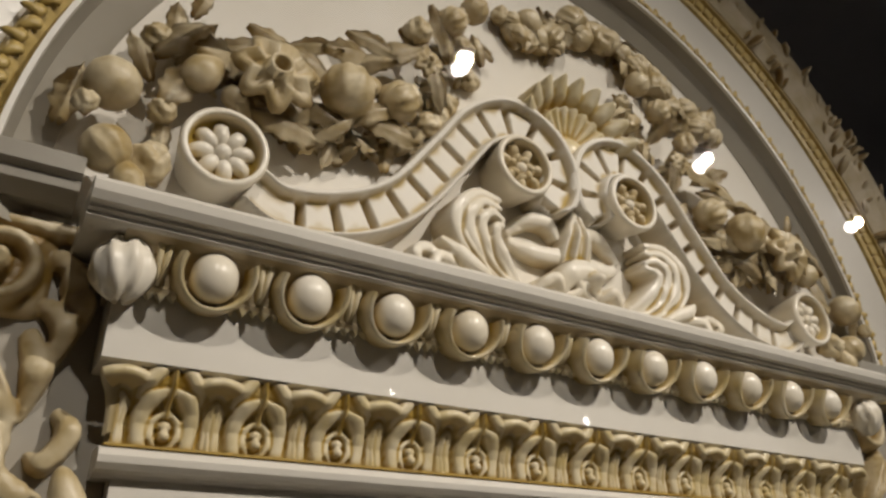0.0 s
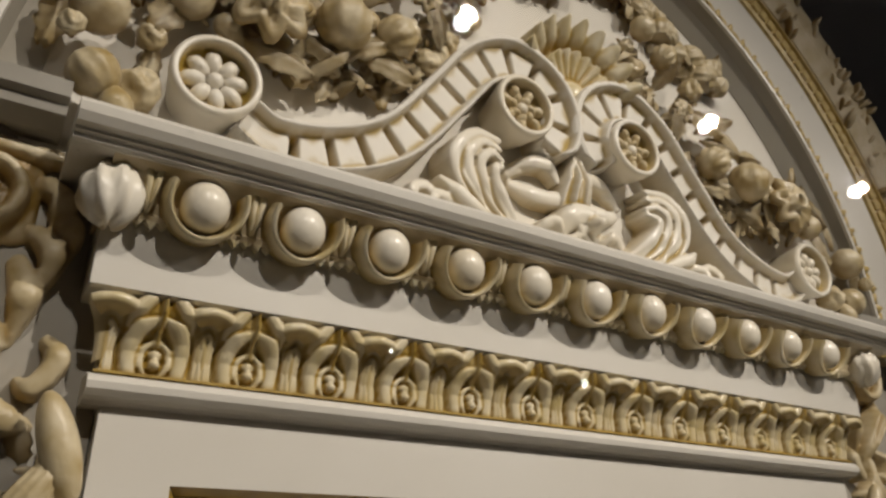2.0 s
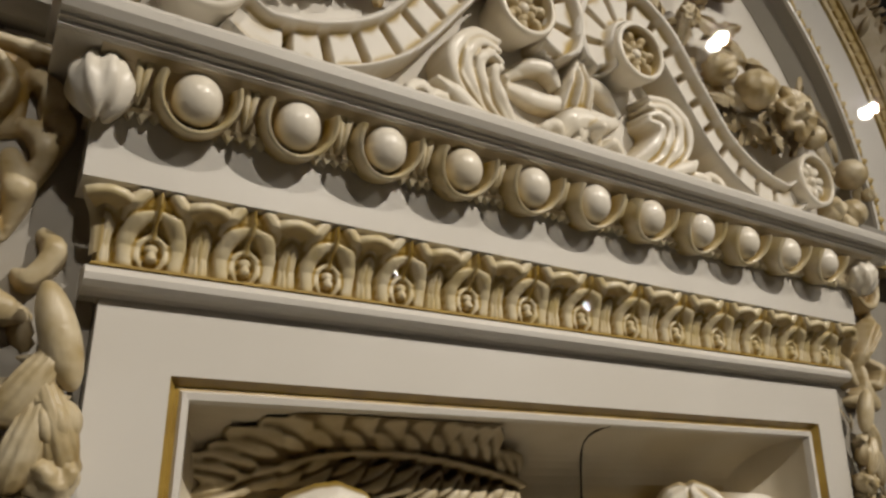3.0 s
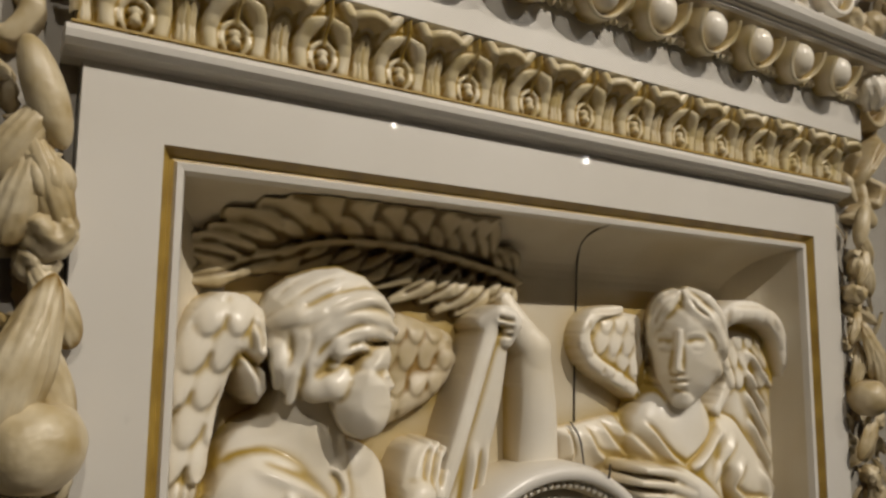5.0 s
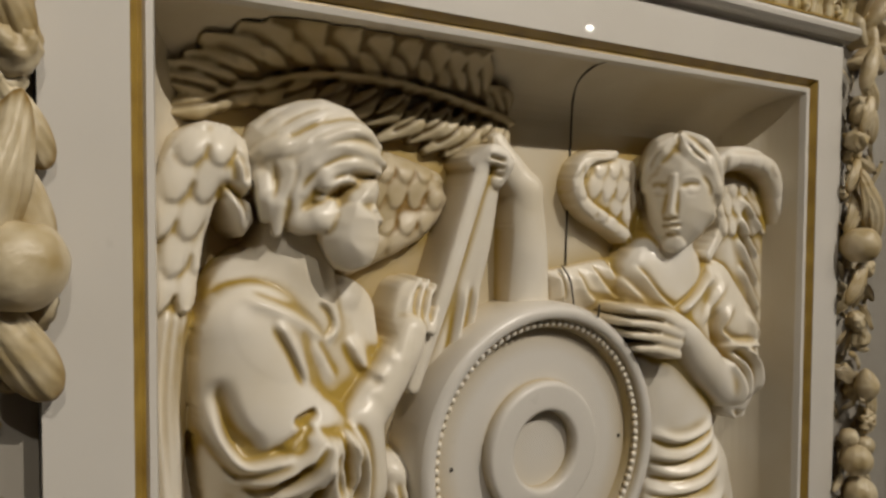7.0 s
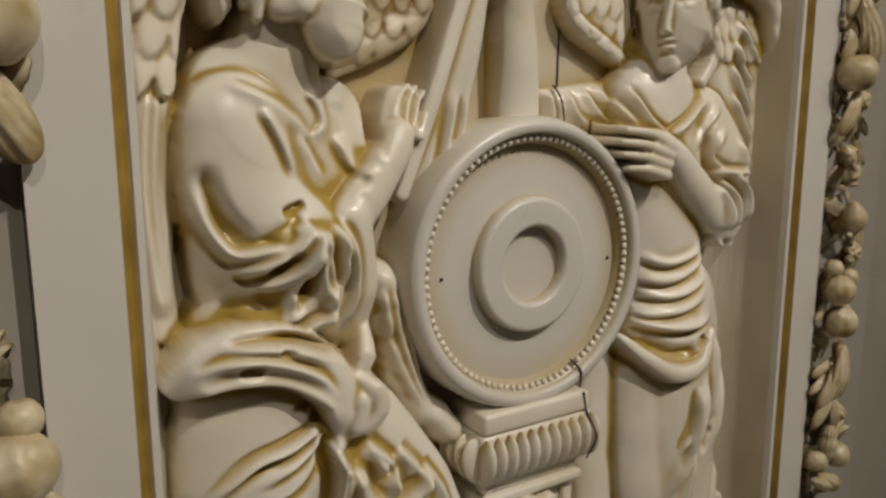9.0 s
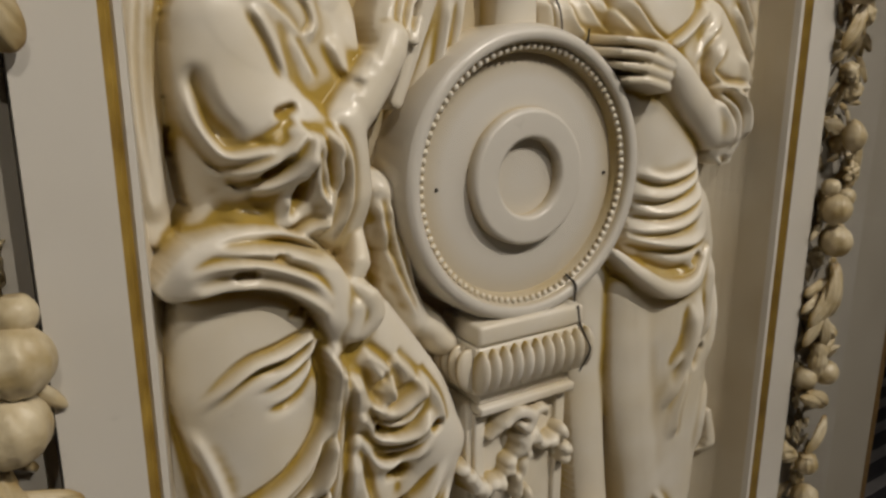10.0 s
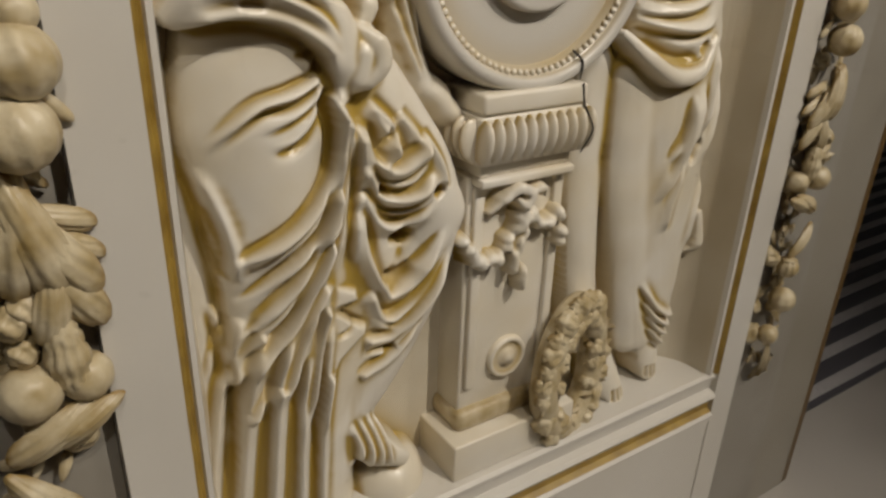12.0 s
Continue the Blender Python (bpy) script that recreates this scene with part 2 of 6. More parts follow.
    def crease(self, pts, width, depth, ends=0.3):
        """A sharp-bottomed groove."""
        win, d, side, along = self._near(pts, 9 * (len(pts) - 1) + 1, 2 * width)
        h = self.h[win]
        cut = depth * self._ends(along, ends) * np.clip(1 - d / (1.5 * width), 0, 1) ** 1.4
        self.h[win] = np.where(h > -0.015, np.maximum(h - cut, 0.0), h)
        return self

    def body(self, outline, base, dep, rim, k=0.004):
        """A mass with a drawn outline, rounded over towards its edge."""
        p = np.array(list(outline) + [outline[0]], float)
        pad = 0.01
        i0, i1 = np.searchsorted(self.zs, (p[:, 1].min() - pad, p[:, 1].max() + pad))
        j0, j1 = np.searchsorted(self.xs, (p[:, 0].min() - pad, p[:, 0].max() + pad))
        X, Z = self.X[i0:i1, j0:j1], self.Z[i0:i1, j0:j1]
        q = np.full(X.shape, 9.0)
        inside = np.zeros(X.shape, bool)
        for a, b in zip(p[:-1], p[1:]):
            d = b - a
            u = np.clip(((X - a[0]) * d[0] + (Z - a[1]) * d[1]) / (d @ d + 1e-12), 0, 1)
            q = np.minimum(q, (X - a[0] - u * d[0]) ** 2 + (Z - a[1] - u * d[1]) ** 2)
            inside ^= ((a[1] > Z) != (b[1] > Z)) & (X < a[0] + (Z - a[1]) * d[0] / (d[1] if abs(d[1]) > 1e-9 else 1e-9))
        t = np.clip(np.sqrt(q) / rim, 0, 1)
        mass = np.full(self.X.shape, -0.02)
        mass[i0:i1, j0:j1] = np.where(inside, base + dep * np.sqrt(1 - (1 - t) ** 2), -0.02)
        return self._max(mass, k)

    def ripple(self, amp, scale, mask=None):
        g = np.array([[noise.noise((x * scale, 0.3, z * scale)) for x in self.xs] for z in self.zs])
        self.h = np.where(self.h > -0.015, self.h + amp * g, self.h)
        return self

    def surface(self, y, glaze=1.0, soft=1, mirror=None, at=None):
        """Points, quads and pooled glaze of the carved face; at: the pose of a turned plane."""
        h = np.where(self.h > -0.015, self.h, -0.016)
        for _ in range(soft):
            h = blur(h, 1)
        ins = h > -0.0135
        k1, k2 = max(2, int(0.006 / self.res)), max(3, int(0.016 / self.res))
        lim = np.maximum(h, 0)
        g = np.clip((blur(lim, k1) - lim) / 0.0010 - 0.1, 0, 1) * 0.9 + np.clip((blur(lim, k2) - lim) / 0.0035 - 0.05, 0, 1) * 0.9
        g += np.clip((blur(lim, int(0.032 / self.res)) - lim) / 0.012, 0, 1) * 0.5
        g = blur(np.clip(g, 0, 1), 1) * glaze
        grow = ins.copy()
        grow[1:, :] |= ins[:-1, :]
        grow[:-1, :] |= ins[1:, :]
        grow[:, 1:] |= ins[:, :-1]
        grow[:, :-1] |= ins[:, 1:]
        idx = np.full(h.shape, -1)
        cell = grow[:-1, :-1] & grow[1:, :-1] & grow[:-1, 1:] & grow[1:, 1:]
        cell &= ins[:-1, :-1] | ins[1:, :-1] | ins[:-1, 1:] | ins[1:, 1:]
        use = np.zeros(h.shape, bool)
        use[:-1, :-1] |= cell
        use[1:, :-1] |= cell
        use[:-1, 1:] |= cell
        use[1:, 1:] |= cell
        idx[use] = np.arange(use.sum())
        X = self.X if mirror is None else 2 * mirror - self.X
        v = np.stack([X[use], y - h[use], self.Z[use]], 1)
        q = np.stack([idx[:-1, :-1][cell], idx[:-1, 1:][cell], idx[1:, 1:][cell], idx[1:, :-1][cell]], 1)
        if mirror is not None:
            q = q[:, ::-1]
        if at is not None:
            m = np.array(at)
            v = v @ m[:3, :3].T + m[:3, 3]
        return v, q, g[use]

    def build(self, name, y, mat, parent=None, label="", glaze=1.0, soft=1, mirror=None):
        v, q, g = self.surface(y, glaze, soft, mirror)
        return link(name, mesh(name, v.tolist(), q.tolist(), mat, True, g), parent, label)


def joined(name, surfaces, mat):
    """Several carved faces as one mesh."""
    v, q, g, n = [], [], [], 0
    for a, b, c in surfaces:
        v, q, g, n = v + a.tolist(), q + (b + n).tolist(), g + c.tolist(), n + len(a)
    return link(name, mesh(name, v, q, mat, True, g))


# ---------- room ----------
FZ = -1.75


def structure(ob, label, category):
    return tagged(ob, label, category, kind="structure")


structure(link("floor", bm_mesh("floor", box_bm(-5, 7, -6, 6, FZ - 0.1, FZ, 0), FLOOR, False)), "pale grey stone floor of the gallery", "floor")
structure(link("ceiling", bm_mesh("ceiling", box_bm(-5, 7, -6, 6, CEIL, CEIL + 0.1, 0), DARK, False)), "dark grey painted gallery ceiling", "ceiling")
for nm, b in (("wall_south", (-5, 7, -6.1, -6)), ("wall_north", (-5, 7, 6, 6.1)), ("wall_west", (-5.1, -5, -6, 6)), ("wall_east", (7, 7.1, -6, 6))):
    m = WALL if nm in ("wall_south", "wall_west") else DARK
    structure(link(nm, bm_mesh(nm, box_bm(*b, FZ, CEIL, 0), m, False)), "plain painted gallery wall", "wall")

rug = tagged(empty("striped_rug", (2.9, 1.2, FZ)), "dark wool rug with pale stripes lying on the floor", "rug")
part("rug_field", box_bm(1.2, 4.6, 0.17, 2.3, FZ, FZ + 0.008, 0.002), RUGD, rug)
stripe = bm_mesh("stripe", box_bm(-1.7, 1.7, -0.02, 0.02, 0, 0.006, 0.001), RUGL, False)
for i in range(20):
    link("stripe", stripe, rug, "pale woven stripe", pose(2.9, 0.21 + 0.105 * i, FZ + 0.006))

# ---------- the panel: frame round the recess ----------
XL, XR, ZT, ZB = 0.031, 0.993, 0.0, -1.252
OL, OR = -0.036, 1.055
frame_thing = tagged(empty("relief_frame", (0.51, 0.05, -1.6)), "smooth ivory glazed frame with ochre inner edge round a relief", "frame")
part("top_rail", box_bm(OL, OR, 0.0, 0.1, ZT, 0.062, 0), SMOOTH, frame_thing, smooth=False)
part("stile", box_bm(OL, XL, 0.0, 0.1, -1.62, ZT, 0), SMOOTH, frame_thing, smooth=False)
part("stile", box_bm(XR, OR, 0.0, 0.1, -1.62, ZT, 0), SMOOTH, frame_thing, smooth=False)
part("bottom_rail", box_bm(XL + 0.0005, XR - 0.0005, 0.002, 0.1, -1.62, -1.36, 0.002), SMOOTH, frame_thing, smooth=False)


def ring_strip(name, off0, y0, off1, y1, mat, label=""):
    """A mitred strip round the opening, from one inset and depth to another, left open at the foot."""
    v, f = [], []
    for o, y in ((off0, y0), (off1, y1)):
        v += [(XL + o, y, ZB), (XL + o, y, ZT - o), (XR - o, y, ZT - o), (XR - o, y, ZB)]
    f = [(0, 1, 5, 4), (1, 2, 6, 5), (2, 3, 7, 6)]
    return link(name, mesh(name, v, f, mat, False), frame_thing, label)


ring_strip("gilt_chamfer", 0.0, 0.001, 0.007, 0.011, GOLD, "ochre glazed groove")
ring_strip("gilt_groove", 0.007, 0.011, 0.011, 0.010, GOLD, "ochre glazed groove")
ring_strip("bead", 0.011, 0.010, 0.013, 0.006, SMOOTH)
ring_strip("bead", 0.013, 0.006, 0.019, 0.007, SMOOTH)
ring_strip("bead", 0.019, 0.007, 0.022, 0.016, SMOOTH)
YB = 0.118


def cove(o):
    """Depth of the hollow curve between the bead and the back, at an inset from the opening."""
    t = min(1, max(0, (0.09 - o) / 0.068))
    return 0.016 + (YB - 0.016) * math.sqrt(1 - t * t)


for k in range(12):
    o0, o1 = 0.022 + 0.068 * (k / 12) ** 2, 0.022 + 0.068 * ((k + 1) / 12) ** 2
    ring_strip("cove", o0, cove(o0), o1, cove(o1), RECESS)
# sill and mouldings below the opening
sill = [(0.12, -1.25), (0.012, -1.252), (0.006, -1.256), (0.006, -1.262), (0.012, -1.268), (0.014, -1.29), (0.002, -1.294), (-0.004, -1.30), (0.0, -1.308)]
extrude_x("sill", sill, XL + 0.001, XR - 0.001, SMOOTH, frame_thing, cap=False)
extrude_x("sill_gilt_band", [(0.0, -1.308), (0.009, -1.315), (0.009, -1.332), (0.0, -1.338)], XL + 0.001, XR - 0.001, GOLD, frame_thing, cap=False)["label"] = "worn ochre band"
extrude_x("sill_bead", [(0.0, -1.338), (-0.006, -1.342), (-0.006, -1.352), (0.001, -1.36), (0.001, -1.37)], XL + 0.001, XR - 0.001, SMOOTH, frame_thing, cap=False)

# ---------- piers at both sides ----------
MID = 0.5115


def mx(x):
    return 2 * MID - x


for side in (0, 1):
    f = (lambda x: x) if side == 0 else mx
    pier = tagged(empty("pier", (f(-0.15), 0.1, FZ)), "grey plaster pier with a sunk face beside the relief", "pier", group="piers", kind="structure")
    lo, hi = sorted((f(-0.235), f(OL - 0.001)))
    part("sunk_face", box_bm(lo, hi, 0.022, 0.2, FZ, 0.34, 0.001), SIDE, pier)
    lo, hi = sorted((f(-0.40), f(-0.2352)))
    part("edge_strip", box_bm(lo, hi, 0.032, 0.2, FZ, 0.34, 0.004), SHADE_IVORY, pier, smooth=False)
    lo, hi = sorted((f(-0.425), f(-0.4004)))
    part("edge_line", box_bm(lo, hi, 0.034, 0.19, FZ, 0.34, 0.004), BROWN, pier, "brown edge line")

# ---------- entablature ----------
EX0, EX1 = -0.105, 1.128
ent = tagged(empty("entablature", (MID, 0.0, 0.043)), "ivory glazed cornice with eggs and ochre leaves", "cornice")
core = [(0.1, 0.062), (0.0, 0.0625), (-0.004, 0.066), (-0.014, 0.068), (-0.019, 0.073), (-0.020, 0.079), (-0.016, 0.085), (-0.008, 0.088), (0.1, 0.088)]
extrude_x("bead_moulding", core, OL - 0.016, OR + 0.016, SMOOTH, ent, smooth=False)
extrude_x("ochre_line", [(0.0, 0.0878), (-0.013, 0.0882), (-0.013, 0.0905), (0.0, 0.091)], OL - 0.012, OR + 0.012, GOLD, ent)
# cyma behind the leaves, then the plain band
cyma = [(0.1, 0.088), (-0.001, 0.0885), (0.0, 0.10), (0.001, 0.113), (-0.003, 0.125), (-0.011, 0.137), (-0.018, 0.147), (-0.022, 0.153), (-0.022, 0.157), (0.1, 0.157)]
extrude_x("leaf_bed", cyma, OL - 0.008, OR + 0.008, AGED, ent)
extrude_x("plain_band", [(0.1, 0.1565), (-0.028, 0.1568), (-0.033, 0.159), (-0.033, 0.2245), (0.1, 0.2245)], OL - 0.03, OR + 0.03, SMOOTH, ent)
bed = [(0.1, 0.2240), (-0.035, 0.2242), (-0.040, 0.221), (-0.045, 0.221), (-0.047, 0.225), (-0.044, 0.228), (-0.047, 0.238), (-0.053, 0.248), (-0.064, 0.259), (-0.076, 0.264), (0.1, 0.264)]
extrude_x("egg_bed", bed, EX0 + 0.035, EX1 - 0.035, AGED, ent)
top = [(0.1, 0.2635), (-0.078, 0.2638), (-0.082, 0.266), (-0.082, 0.270), (-0.087, 0.271), (-0.087, 0.274), (-0.094, 0.276), (-0.099, 0.283), (-0.100, 0.291), (-0.097, 0.296), (-0.090, 0.299), (-0.07, 0.304), (0.1, 0.315)]
extrude_x("cornice_top", top, EX0, EX1, SMOOTH, ent)

# small hanging leaf points under the egg moulding
v, f = [], []
rf = random.Random(31)
for i in range(104):
    x, w, d = EX0 + 0.045 + 0.0110 * i, 0.0052, rf.uniform(0.006, 0.0105)
    n = len(v)
    v += [(x - w, -0.0335, 0.2225), (x + w, -0.0335, 0.2225), (x + w, -0.0455, 0.2225), (x - w, -0.0455, 0.2225), (x, -0.0425, 0.2225 - d), (x, -0.0365, 0.2225 - d)]
    f += [(n + 3, n + 2, n + 4), (n, n + 5, n + 1), (n, n + 3, n + 4, n + 5), (n + 1, n + 5, n + 4, n + 2)]
link("leaf_fringe", mesh("leaf_fringe", v, f, LEAFY, False), ent, "fringe of small leaf points")

# eggs with their cups and darts
EP, E0 = 0.0957, 0.0145
bm = bmesh.new()
bmesh.ops.create_uvsphere(bm, u_segments=20, v_segments=14, radius=1)
for v in bm.verts:
    w = 1.0 - 0.10 * v.co.z * (1 if v.co.z < 0 else -0.2)
    v.co = Vector((v.co.x * 0.0225 * w, v.co.y * 0.022, v.co.z * 0.0240))
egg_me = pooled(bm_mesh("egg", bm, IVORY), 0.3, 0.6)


def cup_mesh():
    """The U-shaped shell rim round an egg: a flat lip swept round the egg's underside."""
    v, f = [], []
    n = 22
    for i in range(n + 1):
        a = radians(-205 + 230 * i / n)
        c, s = math.cos(a), math.sin(a)
        up = max(0, s) * 0.6
        open_ = 1.0 + 0.22 * (0.5 + 0.5 * s)
        for r, y in ((1.08, 0.012), (1.12, -0.012), (1.24, -0.020), (1.37, -0.014), (1.43, 0.012)):
            v.append((0.0245 * r * open_ * c, y * (1 if s < 0.3 else 1.0) - 0.008 * (s + 1), 0.0240 * r * s * (1.0 if s < 0 else 1.3)))
    for i in range(n):
        f += [(i * 5 + j, i * 5 + j + 1, i * 5 + j + 6, i * 5 + j + 5) for j in range(4)]
    g = [1.0 if k % 5 in (0, 4) else (0.7 if k % 5 == 1 else 0.05) for k in range(len(v))]
    return mesh("egg_cup", v, f, LEAFY, True, g)


def dart_mesh():
    v, f = [], []
    prof = [(0.030, 0.0075, 0.0), (0.012, 0.0055, -0.003), (-0.012, 0.0035, -0.002), (-0.028, 0.001, 0.006)]
    for z, w, y in prof:
        v += [(-w, y + 0.012, z), (-w * 0.75, y - 0.002, z), (-w * 0.2, y - 0.001, z), (0, y + 0.004, z), (w * 0.2, y - 0.001, z), (w * 0.75, y - 0.002, z), (w, y + 0.012, z)]
    for i in range(3):
        f += [(i * 7 + j, i * 7 + j + 1, i * 7 + j + 8, i * 7 + j + 7) for j in range(6)]
    g = [0.9 if k % 7 in (0, 3, 6) else 0.1 for k in range(len(v))]
    return mesh("dart", v, f, LEAFY, True, g)


cup_me, dart_me = cup_mesh(), dart_mesh()
for i in range(11):
    x = E0 + EP * i
    link("egg", egg_me, ent, "", pose(x, -0.060, 0.239, 8))
    link("egg_cup", cup_me, ent, "ochre-edged shell cup", pose(x, -0.052, 0.241, 14))
for i in range(12):
    link("dart", dart_me, ent, "", pose(E0 + EP * (i - 0.5), -0.060, 0.243, 18) @ Matrix.Diagonal((1.3, 1, 0.72, 1)))


def corner_bud(x):
    """A folded leaf wrapped round the corner in place of an egg."""
    c = bmesh.new()
    bmesh.ops.create_uvsphere(c, u_segments=28, v_segments=16, radius=1)
    for v in c.verts:
        a = math.atan2(v.co.y, v.co.x)
        r = 1 + 0.16 * math.cos(9 * a + 2.2 * v.co.z) * (1 - v.co.z**2)
        v.co = Vector((v.co.x * 0.027 * r, v.co.y * 0.026 * r, v.co.z * 0.030))
        v.co.z += 0.004 * math.cos(5 * a)
    return c


for x in (EX0 + 0.042, EX1 - 0.042):
    o = part("corner_leaf", corner_bud(0), IVORY, ent, "fluted corner leaf")
    pooled(o.data)
    o.matrix_basis = pose(x, -0.05, 0.236)

# leaf band: pods, tongues and curled leaf tips
PP = 0.0851


def leaf_unit():
    """One stretch of the leaf band round a pod: an arched tongue, a pod with a berry, side leaves."""
    c = Carving(-PP / 2 - 0.001, PP / 2 + 0.001, 0.0, 0.078, 0.0011)
    c.h[:] = 0.001
    for s in (-1, 1):
        c.limb([(0.004 * s, 0.056), (0.016 * s, 0.048), (0.0225 * s, 0.03), (0.0205 * s, 0.0)], [0.005, 0.008, 0.008, 0.007], [0.008, 0.013, 0.013, 0.010], 0.001)
        c.dome(0.0425 * s, 0.022, 0.011, 0.032, 0.0, 0.009)
        c.fold([(0.0425 * s, 0.05), (0.0425 * s, 0.0)], 0.0012, -0.003, 0.1)
        c.fold([(0.0375 * s, 0.045), (0.0370 * s, 0.0)], 0.0010, -0.0025, 0.1)
        c.limb([(0.014 * s, 0.076), (0.022 * s, 0.064), (0.026 * s, 0.05)], [0.007, 0.008, 0.004], [0.012, 0.011, 0.006], 0.002)
        c.fold([(0.0315 * s, 0.052), (0.0325 * s, 0.025), (0.030 * s, 0.0)], 0.0016, -0.005, 0.1)
        c.limb([(0.004 * s, 0.036), (0.011 * s, 0.028), (0.012 * s, 0.014), (0.007 * s, 0.004)], [0.003, 0.004, 0.004, 0.003], [0.008, 0.010, 0.010, 0.007], 0.002)
    c.dome(0, 0.014, 0.006, 0.0065, 0.006, 0.009)
    c.dome(0, 0.024, 0.007, 0.006, 0.004, 0.008)
    c.limb([(0, 0.078), (0, 0.05), (0, 0.034)], [0.0018, 0.0022, 0.003], [0.011, 0.010, 0.010], 0.001)
    c.fold([(0, 0.009), (0, 0.004)], 0.005, -0.006, 0.3)
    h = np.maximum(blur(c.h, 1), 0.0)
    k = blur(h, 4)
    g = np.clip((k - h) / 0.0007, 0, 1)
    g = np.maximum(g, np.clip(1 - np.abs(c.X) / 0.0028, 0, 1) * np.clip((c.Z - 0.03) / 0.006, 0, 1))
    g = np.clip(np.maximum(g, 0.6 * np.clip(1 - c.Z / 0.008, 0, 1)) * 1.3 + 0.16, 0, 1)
    pz, py = np.array([z - 0.0885 for _, z in cyma[1:9]]), np.array([y for y, _ in cyma[1:9]])
    Y = np.interp(c.Z, pz, py) - h
    nz, nx = h.shape
    v = np.stack([c.X.ravel(), Y.ravel(), c.Z.ravel()], 1)
    i = np.arange(nz * nx).reshape(nz, nx)
    q = np.stack([i[:-1, :-1], i[:-1, 1:], i[1:, 1:], i[1:, :-1]], -1).reshape(-1, 4)
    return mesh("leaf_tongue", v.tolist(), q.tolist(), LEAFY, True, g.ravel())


def tip_mesh():
    """A leaf tip that curls forward, with a stalk below."""
    v, f = [], []
    prof = [(0.010, 0.006, 0.007), (0.034, 0.0, 0.008), (0.054, -0.006, 0.0115), (0.066, -0.014, 0.017), (0.074, -0.024, 0.0205), (0.0775, -0.034, 0.021), (0.0755, -0.041, 0.020), (0.070, -0.043, 0.019), (0.065, -0.040, 0.017), (0.063, -0.03, 0.013), (0.060, -0.018, 0.008)]
    n = 12
    for z, y, w in prof:
        for j in range(n + 1):
            u = -1 + 2 * j / n
            lobes = 0.0005 * math.cos(u * 3 * math.pi)
            v.append((1.2 * w * u, 0.74 * y + 0.006 * u * u - lobes, z - 0.005 * u * u))
    for i in range(len(prof) - 1):
        f += [(i * (n + 1) + j, i * (n + 1) + j + 1, (i + 1) * (n + 1) + j + 1, (i + 1) * (n + 1) + j) for j in range(n)]
    g = []
    for i in range(len(prof)):
        for j in range(n + 1):
            u = abs(-1 + 2 * j / n)
            g.append(0.75 if i >= 8 else (0.15 + 0.55 * (1 - u) if i < 3 else (0.25 * (1 - u) if i < 5 else 0.08)))
    return mesh("leaf_tip", v, f, LEAFY, True, g)


unit_me, tip_me = leaf_unit(), tip_mesh()
for i in range(13):
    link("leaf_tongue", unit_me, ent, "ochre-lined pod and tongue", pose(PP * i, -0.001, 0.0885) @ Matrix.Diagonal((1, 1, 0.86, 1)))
for i in range(14):
    link("leaf_tip", tip_me, ent, "", pose(PP * (i - 0.5), -0.012, 0.0925) @ Matrix.Diagonal((0.84, 0.86, 0.80, 1)))


# ---------- lunette: arch, background, scrolls ----------
CX, CZ = MID, 0.305
lun = tagged(empty("lunette", (CX, 0.06, CZ)), "ivory arched lunette with gilt mouldings above the cornice", "arch", kind="structure")
arc_sweep("lunette_back", [(0.0, 0.014), (0.3, 0.014), (0.5, 0.014), (0.718, 0.014)], CX, CZ, -2, 182, FIELD, lun)
arc_sweep("soffit", [(0.655, 0.03), (0.657, 0.012), (0.690, -0.012), (0.697, -0.03)], CX, CZ, -2, 182, SHADE_IVORY, lun)
arc_sweep("inner_fillet", [(0.697, -0.03), (0.6975, -0.036), (0.703, -0.037), (0.705, -0.014)], CX, CZ, -2, 182, SMOOTH, lun)
gilt_band = arc_sweep("gilt_band", [(0.705, -0.014), (0.708, -0.018), (0.720, -0.026), (0.729, -0.026), (0.735, -0.018), (0.736, -0.012)], CX, CZ, -2, 182, GILT, lun)
arc_sweep("plain_ring", [(0.736, -0.012), (0.740, -0.017), (0.77, -0.017), (0.85, -0.019), (0.854, -0.012)], CX, CZ, -2, 182, SMOOTH, lun)
key_band = arc_sweep("gilt_key_band", [(0.854, -0.012), (0.858, -0.022), (0.868, -0.024), (0.87, -0.017), (0.914, -0.017), (0.916, -0.024), (0.926, -0.022), (0.929, -0.005)], CX, CZ, -2, 182, GILT, lun)
outer_ring = arc_sweep("outer_ring", [(0.929, -0.005), (0.94, -0.02), (0.98, -0.035), (1.05, -0.03), (1.08, -0.005), (1.08, 0.2), (0.66, 0.2)], CX, CZ, -2, 182, AGED, lun)
# carved leaves on the gilt band, key blocks on the outer one
b = bmesh.new()
bmesh.ops.create_uvsphere(b, u_segments=8, v_segments=6, radius=1)
for v in b.verts:
    v.co = Vector((v.co.x * 0.013, v.co.y * 0.0045, v.co.z * (0.010 if v.co.x < 0 else 0.005)))
bud_me = bm_mesh("gilt_leaf", b, GILT)
n = 120
for i in range(n):
    a = 180.0 * (i + 0.5) / n
    r = 0.7255 + (0.003 if i % 2 else -0.003)
    link("gilt_leaf", bud_me, gilt_band, "", pose(CX + r * math.cos(radians(a)), -0.0285, CZ + r * math.sin(radians(a)), 0, -a - 60 + 50 * (i % 2), 0))
key_me = bm_mesh("key_block", box_bm(-0.012, 0.012, -0.004, 0.004, -0.010, 0.010, 0.0015), GILT, False)
